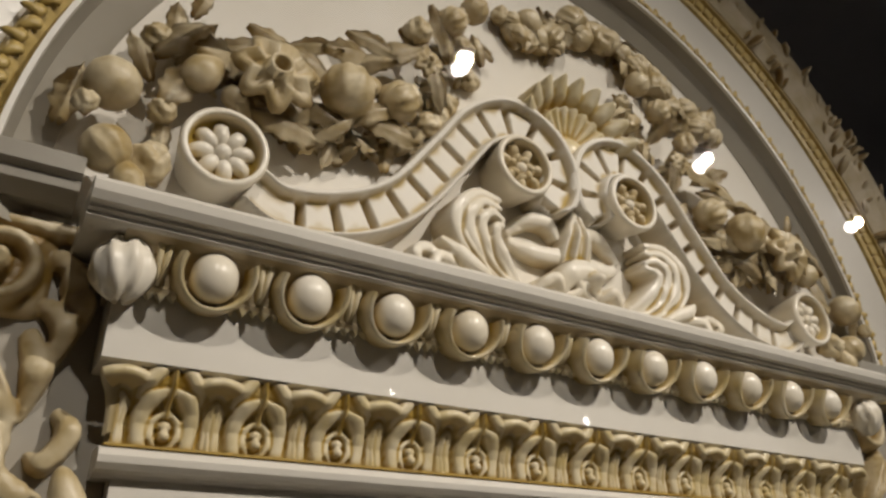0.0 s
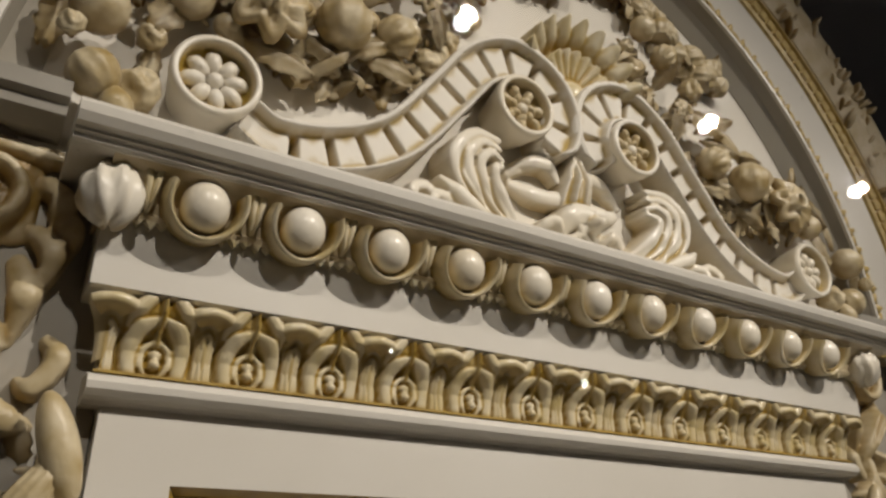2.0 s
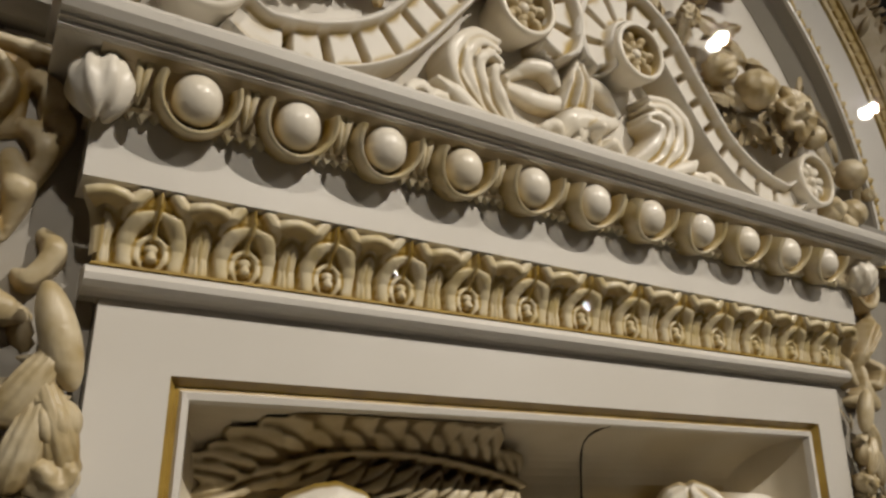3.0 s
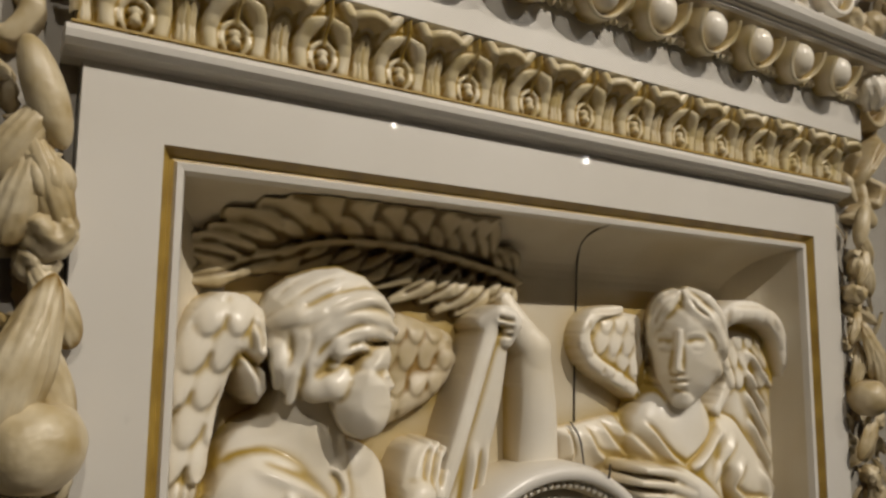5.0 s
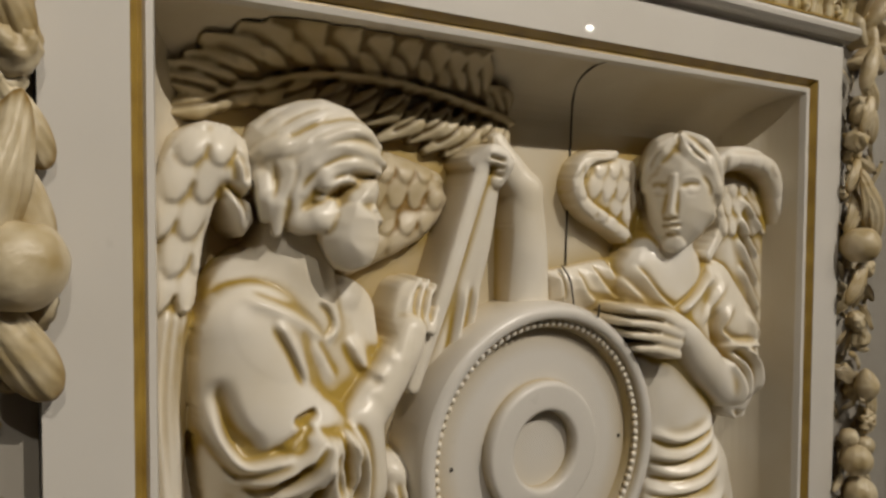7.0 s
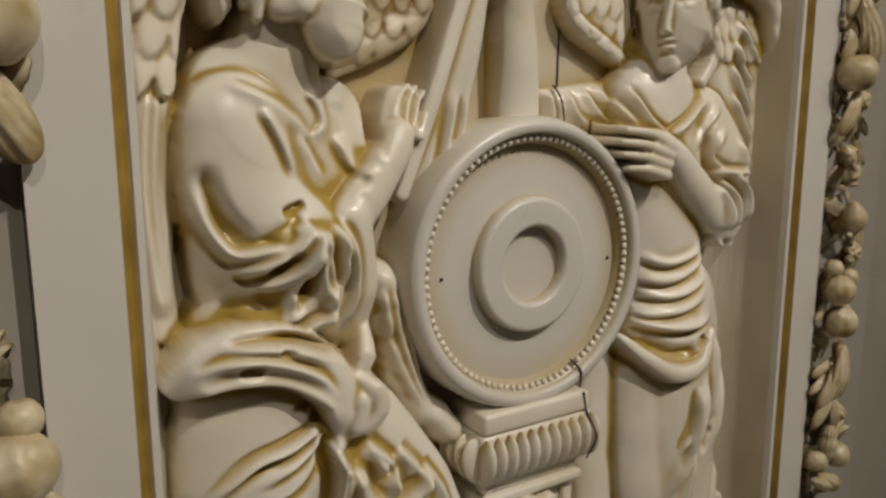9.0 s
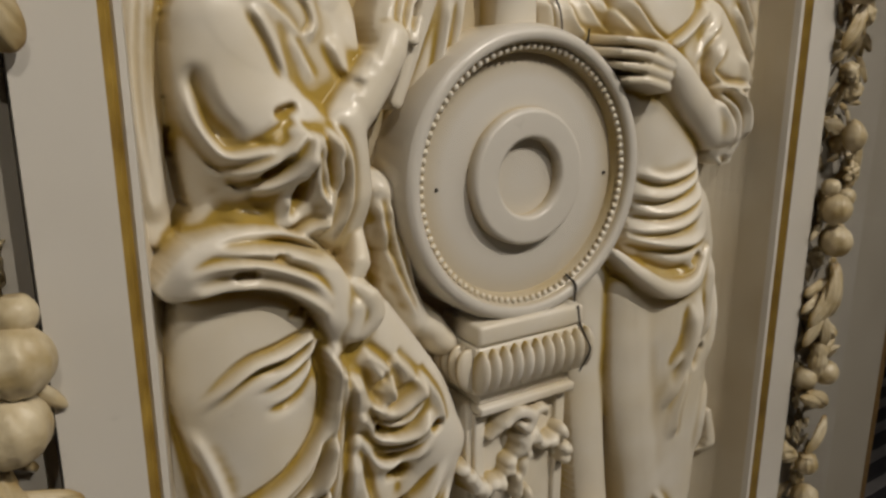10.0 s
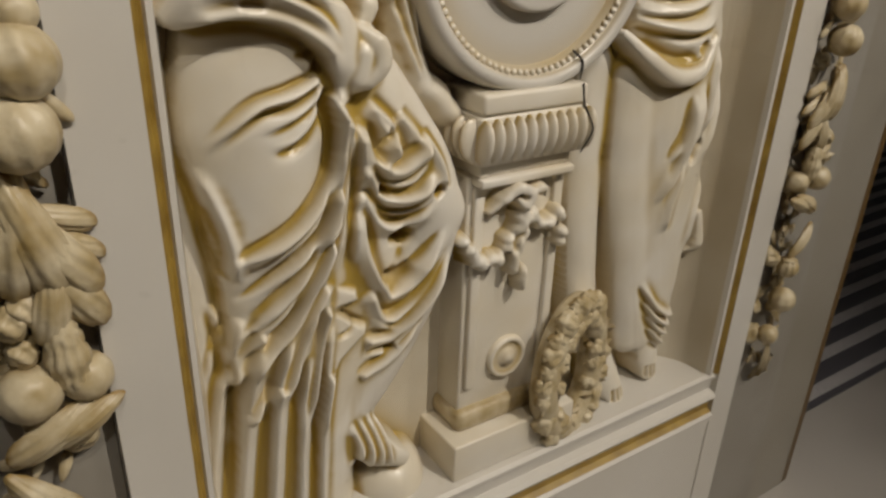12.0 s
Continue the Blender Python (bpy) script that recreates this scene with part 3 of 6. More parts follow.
for i in range(110):
    a = 180.0 * (i + 0.5) / 110
    r = 0.892
    link("key_block", key_me, key_band, "", pose(CX + r * math.cos(radians(a)), -0.0195, CZ + r * math.sin(radians(a)), 0, -a, 0))
rs = random.Random(4)
b = bmesh.new()
bmesh.ops.create_icosphere(b, subdivisions=2, radius=1)
for v in b.verts:
    v.co *= 1 + 0.25 * noise.noise(v.co * 2.1)
lump_me = pooled(bm_mesh("ring_leaf", b, AGED))
for i in range(150):
    a, r, s = rs.uniform(0, 110), rs.uniform(0.95, 1.065), rs.uniform(0.014, 0.028)
    o = link("ring_leaf", lump_me, outer_ring, "", pose(CX + r * math.cos(radians(a)), -0.022, CZ + r * math.sin(radians(a)), rs.uniform(0, 90), -a, rs.uniform(0, 60)) @ Matrix.Diagonal((s, 0.35 * s, 1.1 * s, 1)))


def scroll_carving():
    c = Carving(-0.05, 0.54, 0.305, 0.66, 0.0018)
    line = curve_pts([(0.045, 0.372), (0.085, 0.352), (0.16, 0.364), (0.232, 0.406), (0.30, 0.49), (0.352, 0.558), (0.412, 0.590), (0.468, 0.568), (0.490, 0.515), (0.470, 0.462)], 260)
    best, along, side = np.full(c.X.shape, 9.0), np.zeros(c.X.shape), np.zeros(c.X.shape)
    seg = np.r_[0, np.cumsum(np.linalg.norm(np.diff(line, axis=0), axis=1))]
    for i in range(len(line) - 1):
        a, d = line[i], line[i + 1] - line[i]
        L = d @ d
        u = np.clip(((c.X - a[0]) * d[0] + (c.Z - a[1]) * d[1]) / L, 0, 1)
        px, pz = c.X - a[0] - u * d[0], c.Z - a[1] - u * d[1]
        q = px * px + pz * pz
        near = q < best
        best = np.where(near, q, best)
        along = np.where(near, seg[i] + u * (seg[i + 1] - seg[i]), along)
        side = np.where(near, np.sign(d[0] * pz - d[1] * px), side)
    d = np.sqrt(best) * side
    total = seg[-1]
    w = np.interp(along, [0, 0.12, 0.5, 0.62, total], [0.024, 0.031, 0.036, 0.036, 0.022])
    t = d / w

    def step(x, e0, e1):
        u = np.clip((x - e0) / (e1 - e0), 0, 1)
        return u * u * (3 - 2 * u)

    h = np.where(np.abs(t) < 1, 0.060, -0.02)
    rail = step(t, 0.62, 0.70) * (1 - 0.35 * np.exp(-(((t - 0.86) / 0.05) ** 2))) + step(-t, 0.70, 0.78) * 0.8
    h = np.where(np.abs(t) < 1, 0.058 + 0.016 * rail, h)
    ph = (along / 0.044) % 1.0
    slot = (1 - step(np.abs(ph - 0.5), 0.05, 0.10)) * (1 - step(np.abs(t + 0.05), 0.52, 0.60)) * (along > 0.05) * (along < 0.66)
    h = np.where(np.abs(t) < 1, h - 0.026 * slot, h)
    c.h = np.where((along > 0.001) & (along < total - 0.001), h, -0.02)
    return c


def rosette(x, z, r, petals, label, depth=0.064):
    """A round boss with a raised rim and a flower inside."""
    t = tagged(empty("rosette", (x, 0.014, z)), label, "rosette", group="rosettes on the scrolls")
    v, f = [], []
    n = 48
    prof = [(0.80, 0.0), (0.96, depth - 0.02), (1.0, depth - 0.006), (0.97, depth), (0.85, depth + 0.001), (0.82, depth - 0.004), (0.80, depth - 0.018), (0.0, depth - 0.02)]
    m = len(prof)
    for i in range(n):
        a = 2 * math.pi * i / n
        v += [(x + r * q * math.cos(a), 0.016 - d, z + r * q * math.sin(a)) for q, d in prof]
    for i in range(n):
        k = (i + 1) % n
        f += [(i * m + j, k * m + j, k * m + j + 1, i * m + j + 1) for j in range(m - 1)]
    g = [1.0 if j % m >= 6 else (0.6 if j % m == 5 else 0.0) for j in range(len(v))]
    link("rim", mesh("rim", v, f, IVORY, True, g), t)
    b = bmesh.new()
    bmesh.ops.create_uvsphere(b, u_segments=12, v_segments=8, radius=1)
    for q in b.verts:
        if q.co.x > 0.2 and abs(q.co.z) < 0.5:
            q.co.y += 0.5 * (q.co.x - 0.2)
    me = pooled(bm_mesh("petal", b, IVORY if petals == 8 else FRUITY), 0.4, 0.7)
    y = 0.016 - depth + 0.02
    for i in range(petals):
        a = 360 * i / petals + 10
        for rr, s in ((0.48, 1.0),) if petals == 8 else ((0.60, 0.85), (0.34, 0.75)):
            q = r * rr
            link("petal", me, t, "", pose(x + q * math.cos(radians(a)), y - 0.003, z + q * math.sin(radians(a)), 0, -a + 40 * (rr < 0.4), 0) @ Matrix.Diagonal((0.31 * r * s, 0.24 * r, 0.185 * r * s, 1)))
    b = bmesh.new()
    bmesh.ops.create_uvsphere(b, u_segments=14, v_segments=10, radius=0.19 * r)
    bmesh.ops.translate(b, verts=b.verts, vec=(x, y - 0.006, z))
    part("heart", b, IVORY, t)
    return t


sc = scroll_carving()
for mir in (None, MID + 0.006):
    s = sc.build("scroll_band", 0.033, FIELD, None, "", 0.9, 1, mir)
    tagged(s, "ivory S-shaped scroll with slotted band on the cornice", "scroll", group="scrolls")
rosette(0.012, 0.396, 0.0475, 8, "ivory rosette with eight ochre-shaded petals")
rosette(0.416, 0.507, 0.047, 7, "ivory rosette with a crowded ochre flower")
rosette(0.622, 0.507, 0.047, 7, "ivory rosette with a crowded ochre flower")
rosette(1.020, 0.396, 0.0475, 8, "ivory rosette with eight ochre-shaded petals")

# shell at the crown
c = Carving(0.40, 0.70, 0.56, 0.80, 0.0018)
sx, sz = 0.538, 0.592
ang, rad = np.degrees(np.arctan2(c.Z - sz, c.X - sx)), np.hypot(c.X - sx, c.Z - sz)
R = 0.106 + 0.010 * np.abs(np.sin(np.radians((ang - 8) * 180 / 18.0)))
inside = (ang > 8) & (ang < 172) & (rad < R)
hh = 0.02 + 0.048 * (rad / 0.12) ** 1.5 + 0.016 * (rad / 0.12) * np.abs(np.sin(np.radians((ang - 8) * 180 / 18.0)))
hh = np.where(rad > 0.070, hh - 0.018 * np.exp(-(((rad - 0.075) / 0.007) ** 2)), hh + 0.008)
c.h = np.where(inside, hh, -0.02)
c.dome(sx, sz - 0.005, 0.03, 0.03, 0.02, 0.03)
tagged(c.build("shell", 0.026, LEAFY, None, "", 1.0), "fluted scallop shell with ochre shading between the scrolls", "shell")


def acanthus(mir):
    c = Carving(0.20, 0.54, 0.306, 0.49, 0.0013)
    for p, r in (([(0.410, 0.318), (0.357, 0.345), (0.319, 0.376), (0.311, 0.413), (0.342, 0.447), (0.381, 0.450)], 0.0115), ([(0.411, 0.330), (0.368, 0.354), (0.336, 0.381), (0.330, 0.412), (0.352, 0.437), (0.382, 0.437)], 0.0095), ([(0.411, 0.338), (0.379, 0.362), (0.354, 0.385), (0.349, 0.409), (0.366, 0.425), (0.386, 0.421)], 0.0090), ([(0.416, 0.343), (0.391, 0.365), (0.371, 0.389), (0.371, 0.405), (0.386, 0.412)], 0.0085), ([(0.398, 0.323), (0.355, 0.337), (0.313, 0.354), (0.292, 0.369)], 0.0100), ([(0.323, 0.341), (0.290, 0.342), (0.267, 0.350), (0.250, 0.341), (0.253, 0.330), (0.267, 0.332)], 0.0085), ([(0.331, 0.333), (0.306, 0.343), (0.282, 0.342), (0.277, 0.324), (0.293, 0.322)], 0.0080), ([(0.417, 0.428), (0.451, 0.450), (0.481, 0.452), (0.497, 0.434)], 0.0130), ([(0.423, 0.411), (0.451, 0.401), (0.492, 0.402), (0.514, 0.417)], 0.0140), ([(0.477, 0.344), (0.506, 0.342), (0.536, 0.372), (0.557, 0.393), (0.577, 0.383), (0.563, 0.361)], 0.0085), ([(0.436, 0.331), (0.462, 0.353), (0.480, 0.344)], 0.0090)):
        k = 1.0 if r < 0.0125 else 0.62
        c.limb(p, [r * 0.7, r, r, r * 0.6], [0.042 * k, 0.060 * k, 0.066 * k, 0.056 * k], 0.001)
    c.limb([(0.398, 0.315), (0.381, 0.343), (0.356, 0.369)], [0.030, 0.028, 0.014], [0.040, 0.046, 0.044], 0.006)
    for p in ([(0.392, 0.320), (0.348, 0.349), (0.319, 0.381), (0.322, 0.419)], [(0.397, 0.331), (0.361, 0.355), (0.340, 0.387)], [(0.398, 0.339), (0.372, 0.364), (0.359, 0.389)], [(0.425, 0.433), (0.460, 0.437), (0.489, 0.428)]):
        c.crease(p, 0.003, 0.008)
    ob = c.build("acanthus_leaf", 0.028, IVORY, None, "", 0.9, 1, mir)
    return tagged(ob, "curled ivory acanthus leaf under the scrolls", "ornament", group="acanthus leaves")


acanthus(None)
acanthus(MID + 0.006)
# centre bud between the leaves
c = Carving(0.46, 0.58, 0.306, 0.48, 0.0016)
c.limb([(0.52, 0.47), (0.522, 0.43), (0.52, 0.40)], [0.008, 0.022, 0.03], [0.05, 0.06, 0.05])
for o in (-0.02, -0.008, 0.008, 0.02):
    c.fold([(0.52 + o * 0.3, 0.47), (0.522 + o, 0.43), (0.52 + o * 1.3, 0.39)], 0.003, 0.007, 0.1)
c.limb([(0.48, 0.345), (0.50, 0.37), (0.53, 0.375), (0.55, 0.35)], [0.014, 0.018, 0.018, 0.012], [0.05, 0.065, 0.065, 0.05])
c.dome(0.535, 0.362, 0.013, 0.012, 0.05, 0.03)
c.limb([(0.51, 0.35), (0.52, 0.32), (0.56, 0.308)], [0.012, 0.012, 0.01], [0.04, 0.05, 0.04])
tagged(c.build("centre_husk", 0.028, IVORY, None, "", 0.9), "small ivory husk ornament between acanthus leaves", "ornament")


# ---------- fruit garlands ----------
def fruit_mesh(kind):
    b = bmesh.new()
    if kind == "leaf":
        n, m = 10, 6
        vs = []
        for i in range(n + 1):
            u = i / n
            w = 0.42 * math.sin(math.pi * min(1, u * 0.95 + 0.05)) ** 0.8 * (1 + 0.16 * math.sin(u * 26))
            vs.append([b.verts.new((w * (-1 + 2 * j / m), -0.30 * math.sin(u * 2.6) + 0.12 * abs(-1 + 2 * j / m) - 0.05 * (j == m // 2), -1 + 2 * u)) for j in range(m + 1)])
        for i in range(n):
            for j in range(m):
                b.faces.new((vs[i][j], vs[i][j + 1], vs[i + 1][j + 1], vs[i + 1][j]))
        bmesh.ops.solidify(b, geom=b.faces[:], thickness=0.06)
        return bm_mesh("leaf", b, FRUITY)
    if kind == "flower":
        n = 60
        rows = []
        for q, y in ((0.12, -0.2), (0.2, -0.75), (0.3, -0.8), (0.36, -0.5), (0.5, -0.42), (0.8, -0.55), (1.0, -0.35), (0.85, -0.1)):
            row = []
            for i in range(n):
                a = 2 * math.pi * i / n
                k = 1 if q < 0.45 else 1 + 0.16 * math.cos(7 * a)
                row.append(b.verts.new((q * k * math.cos(a), y + (0.10 * math.cos(7 * a) if q > 0.45 else 0), q * k * math.sin(a))))
            rows.append(row)
        for r0, r1 in zip(rows, rows[1:]):
            for i in range(n):
                b.faces.new((r0[i], r0[(i + 1) % n], r1[(i + 1) % n], r1[i]))
        return bm_mesh("flower", b, FRUITY)
    bmesh.ops.create_icosphere(b, subdivisions=4, radius=1)
    for v in b.verts:
        p = v.co.copy()
        a = math.atan2(p.y, p.x)
        if kind == "apple":
            v.co *= 1 - 0.18 * math.exp(-((1 - abs(p.z)) / 0.06)) + 0.04 * noise.noise(p * 2)
        elif kind == "melon":
            v.co *= 1 + 0.035 * math.cos(9 * a) * (1 - p.z**4) + 0.03 * noise.noise(p * 3)
        elif kind == "poppy":
            v.co *= 1 + 0.07 * math.cos(10 * a) * (1 - p.z**2)
            if p.z > 0.8:
                v.co.x, v.co.y = v.co.x * 1.5, v.co.y * 1.5
        elif kind == "pear":
            k = 1 - 0.35 * max(0, p.z)
            v.co = Vector((p.x * k, p.y * k, p.z * 1.35))
        elif kind == "cob":
            zz = p.z * 2.6
            k = 1 + 0.11 * math.cos(12 * a) * 0.7 + 0.10 * math.cos(zz * 15)
            k *= 1 - 0.35 * max(0, -p.z) ** 2
            v.co = Vector((p.x * k, p.y * k, zz))
        elif kind == "lump":
            v.co *= 1 + 0.3 * noise.noise(p * 1.7) + 0.12 * noise.noise(p * 4)
        elif kind == "husk":
            k = (1 - p.z**2) ** 0.25 if abs(p.z) < 1 else 0
            v.co = Vector((p.x * 0.36 * (1 - 0.3 * p.z), p.y * 0.12 - 0.24 * (1 - p.z**2) + 0.16 * abs(p.x) + 0.022 * math.cos(p.x * 16 + p.z * 2), p.z + 0.0))
        elif kind == "pod":
            v.co = Vector((p.x, p.y, p.z * 3.0 + 0.0))
    return bm_mesh(kind, b, FRUITY)


KINDS = {k: fruit_mesh(k) for k in ("leaf", "flower", "apple", "melon", "poppy", "pear", "cob", "lump", "pod", "husk")}
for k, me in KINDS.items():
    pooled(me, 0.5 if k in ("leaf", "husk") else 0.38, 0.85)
NAMES = {"leaf": "leaf", "flower": "flower", "apple": "apple", "melon": "melon", "poppy": "poppy_head", "pear": "pear", "cob": "corn_cob", "lump": "fruit_bud", "pod": "long_pod", "husk": "husk_leaf"}


def put(parent, kind, x, y, z, s, ry=0, rx=0, rz=0, thick=1.0):
    return link(NAMES[kind], KINDS[kind], parent, "", pose(x, y, z, rx, ry, rz) @ Matrix.Diagonal((s, s * thick, s, 1)))


def fill(parent, line, width, count, size, y, seed, kinds, back=0.02):
    r = random.Random(seed)
    p = curve_pts(line, 200)
    for i in range(count):
        q = p[int((i + r.random()) / count * 199)]
        w = r.uniform(-1, 1)
        s = size * r.uniform(0.6, 1.15)
        k = r.choice(kinds)
        if k == "leaf":
            s *= 1.5
        if k in ("cob", "pod"):
            s *= 0.5
        put(parent, k, q[0] + w * width, y + back * abs(w) + r.uniform(-0.008, 0.008), q[1] + r.uniform(-0.01, 0.01), s, r.uniform(0, 360) if k != "leaf" else r.uniform(-70, 70) + (180 if w < 0 else 0), r.uniform(-25, 25), r.uniform(-30, 30), 0.85)


def swag(mir):
    f = (lambda x: x) if not mir else (lambda x: 2 * (MID + 0.006) - x)
    t = tagged(empty("fruit_garland", (f(0.15), 0.055, 0.52)), "toned ivory swag of fruit, flowers and leaves", "garland", group="swags in the lunette")
    for k, x, z, s, y in (("flower", 0.054, 0.505, 0.046, -0.006), ("melon", 0.147, 0.526, 0.034, -0.008), ("poppy", 0.222, 0.544, 0.027, 0), ("pear", -0.020, 0.489, 0.021, 0), ("lump", 0.096, 0.521, 0.018, 0), ("apple", 0.185, 0.558, 0.016, 0.01), ("lump", 0.251, 0.674, 0.02, 0.0), ("flower", 0.269, 0.632, 0.022, 0.01), ("apple", 0.019, 0.477, 0.015, 0.01), ("poppy", 0.308, 0.722, 0.022, 0), ("melon", 0.349, 0.765, 0.022, 0)):
        put(t, k, f(x), y - 0.034, z, s, 20 * s * 100 % 60)
    rl = random.Random(77)
    for x, z, a in ((-0.042, 0.533, 40), (-0.040, 0.471, 20), (0.021, 0.544, 80), (0.060, 0.566, 100), (0.110, 0.591, 95), (0.156, 0.600, 70), (0.188, 0.632, 110), (0.222, 0.628, 60), (0.257, 0.654, 130), (0.284, 0.606, 160), (0.029, 0.468, -30), (0.089, 0.483, 20), (0.124, 0.492, -60), (0.176, 0.512, 70), (0.216, 0.501, 100), (0.133, 0.471, 60), (0.077, 0.458, 100), (0.031, 0.517, -80), (0.101, 0.560, 110), (0.181, 0.591, 80), (0.295, 0.703, 150), (-0.003, 0.527, 60)):
        put(t, "leaf", f(x), -0.022, z, rl.uniform(0.036, 0.050), a if not mir else -a, rl.uniform(-25, 10), rl.uniform(-25, 25), 0.9)
    fill(t, [(f(-0.045), 0.54), (f(0.03), 0.50), (f(0.15), 0.49), (f(0.25), 0.54), (f(0.33), 0.66), (f(0.36), 0.74)], 0.030, 70, 0.017, -0.002, 5 + mir, ["leaf", "leaf", "leaf", "lump", "husk", "leaf"], 0.0)
    fill(t, [(f(0.02), 0.475), (f(0.15), 0.468), (f(0.25), 0.515), (f(0.31), 0.60)], 0.016, 30, 0.018, 0.002, 25 + mir, ["leaf", "leaf", "lump", "leaf"], 0.0)
    t2 = tagged(empty("fruit_cluster", (f(-0.1), 0.055, 0.40)), "toned ivory cluster of large fruit and leaves beside the scroll", "garland", group="fruit clusters")
    for k, x, z, s, y in (("apple", -0.105, 0.435, 0.033, -0.005), ("lump", -0.125, 0.395, 0.014, -0.02), ("melon", -0.098, 0.362, 0.029, 0.0), ("lump", -0.055, 0.365, 0.026, 0.01), ("leaf", -0.14, 0.42, 0.045, 0.01), ("leaf", -0.085, 0.49, 0.036, 0.01), ("lump", -0.052, 0.43, 0.018, 0.01), ("leaf", -0.05, 0.40, 0.03, 0.015), ("pear", -0.075, 0.335, 0.02, 0.0), ("leaf", -0.055, 0.56, 0.035, 0.02), ("leaf", -0.03, 0.60, 0.03, 0.02), ("lump", -0.07, 0.53, 0.02, 0.02)):
        put(t2, k, f(x), y - 0.034, z, s * 0.84, (x * 900) % 90 - 45)


swag(0)
swag(1)
crown = tagged(empty("leaf_garland", (0.6, 0.05, 0.75)), "toned ivory garland of leaves and small fruit above the shell", "garland")
fill(crown, [(0.443, 0.813), (0.500, 0.792), (0.561, 0.852), (0.642, 0.871), (0.709, 0.855), (0.759, 0.818), (0.823, 0.773), (0.887, 0.752)], 0.040, 90, 0.024, -0.004, 41, ["leaf", "leaf", "leaf", "lump", "poppy", "leaf", "apple"], 0.0)


def hanging(mir):
    f = (lambda x: x) if not mir else mx
    t = tagged(empty("hanging_garland", (f(-0.12), 0.05, -0.5)), "toned ivory garland of fruit, leaves and corn hanging on the pier", "garland", group="hanging garlands")
    x = -0.105
    big = [("pod", -0.063, 0.022, 0.0155, -20, -0.012), ("husk", -0.073, -0.012, 0.045, 30, -0.008), ("husk", -0.058, -0.046, 0.042, -20, -0.012), ("poppy", -0.059, -0.047, 0.022, -15, -0.005), ("husk", -0.072, -0.056, 0.045, 15, -0.01), ("lump", -0.051, -0.085, 0.022, 0, 0.0), ("lump", -0.057, -0.108, 0.018, 0, 0.01), ("husk", -0.047, -0.139, 0.04, -25, 0.0), ("husk", -0.062, -0.178, 0.062, 14, -0.012), ("husk", -0.071, -0.194, 0.062, 20, -0.018), ("husk", -0.048, -0.199, 0.05, -15, 0.002), ("apple", -0.053, -0.247, 0.037, 8, -0.01), ("leaf", -0.035, -0.286, 0.022, 30, 0.01), ("husk", -0.055, -0.303, 0.055, -30, -0.004), ("apple", -0.055, -0.550, 0.018, 0, 0.0), ("melon", -0.060, -0.585, 0.03, -10, -0.01), ("pod", -0.042, -0.623, 0.0075, -45, 0.008), ("melon", -0.071, -0.639, 0.032, -8, -0.01), ("husk", -0.076, -0.726, 0.062, -14, -0.01), ("husk", -0.088, -0.725, 0.06, 8, -0.006), ("husk", -0.064, -0.743, 0.06, -32, -0.004), ("husk", -0.072, -0.792, 0.042, 12, -0.01), ("husk", -0.054, -0.718, 0.034, -68, 0.006), ("husk", -0.051, -0.743, 0.036, -58, 0.006), ("husk", -0.054, -0.783, 0.05, -28, 0.0), ("lump", -0.092, -0.794, 0.015, 0, 0.0), ("lump", -0.105, -0.804, 0.016, 0, 0.0), ("cob", -0.068, -0.847, 0.0175, -3, -0.008), ("apple", -0.103, -0.876, 0.028, 0, -0.004), ("apple", -0.055, -0.877, 0.024, 0, 0.002), ("lump", -0.100, -0.837, 0.014, 0, 0.004), ("husk", -0.066, -0.919, 0.044, 66, -0.006), ("husk", -0.090, -0.922, 0.05, 60, -0.004), ("husk", -0.11, -1.0, 0.05, -35, 0.0), ("poppy", -0.09, -1.05, 0.024, 0, 0.0), ("melon", -0.10, -1.12, 0.03, 0, 0.0), ("apple", -0.08, -1.19, 0.024, 0, 0.0), ("leaf", -0.10, -1.26, 0.05, 0, 0.01), ("pear", -0.095, -0.47, 0.024, 10, -0.004), ("husk", -0.11, -0.50, 0.045, 12, 0.0), ("flower", -0.10, -0.53, 0.024, 0, 0.0), ("apple", -0.10, -0.57, 0.020, 0, 0.0)]
    for k, px, pz, s, ry, y in big:
        put(t, k, f(px), y - 0.012, pz, s if not mir else s * 0.8, ry if not mir else -ry)
    fill(t, [(f(-0.105), 0.02), (f(-0.11), -0.6), (f(-0.105), -1.3)], 0.042, 190, 0.018, 0.008, 21 + mir, ["leaf", "lump", "husk", "leaf", "husk", "leaf"], 0.012)


hanging(0)
hanging(1)


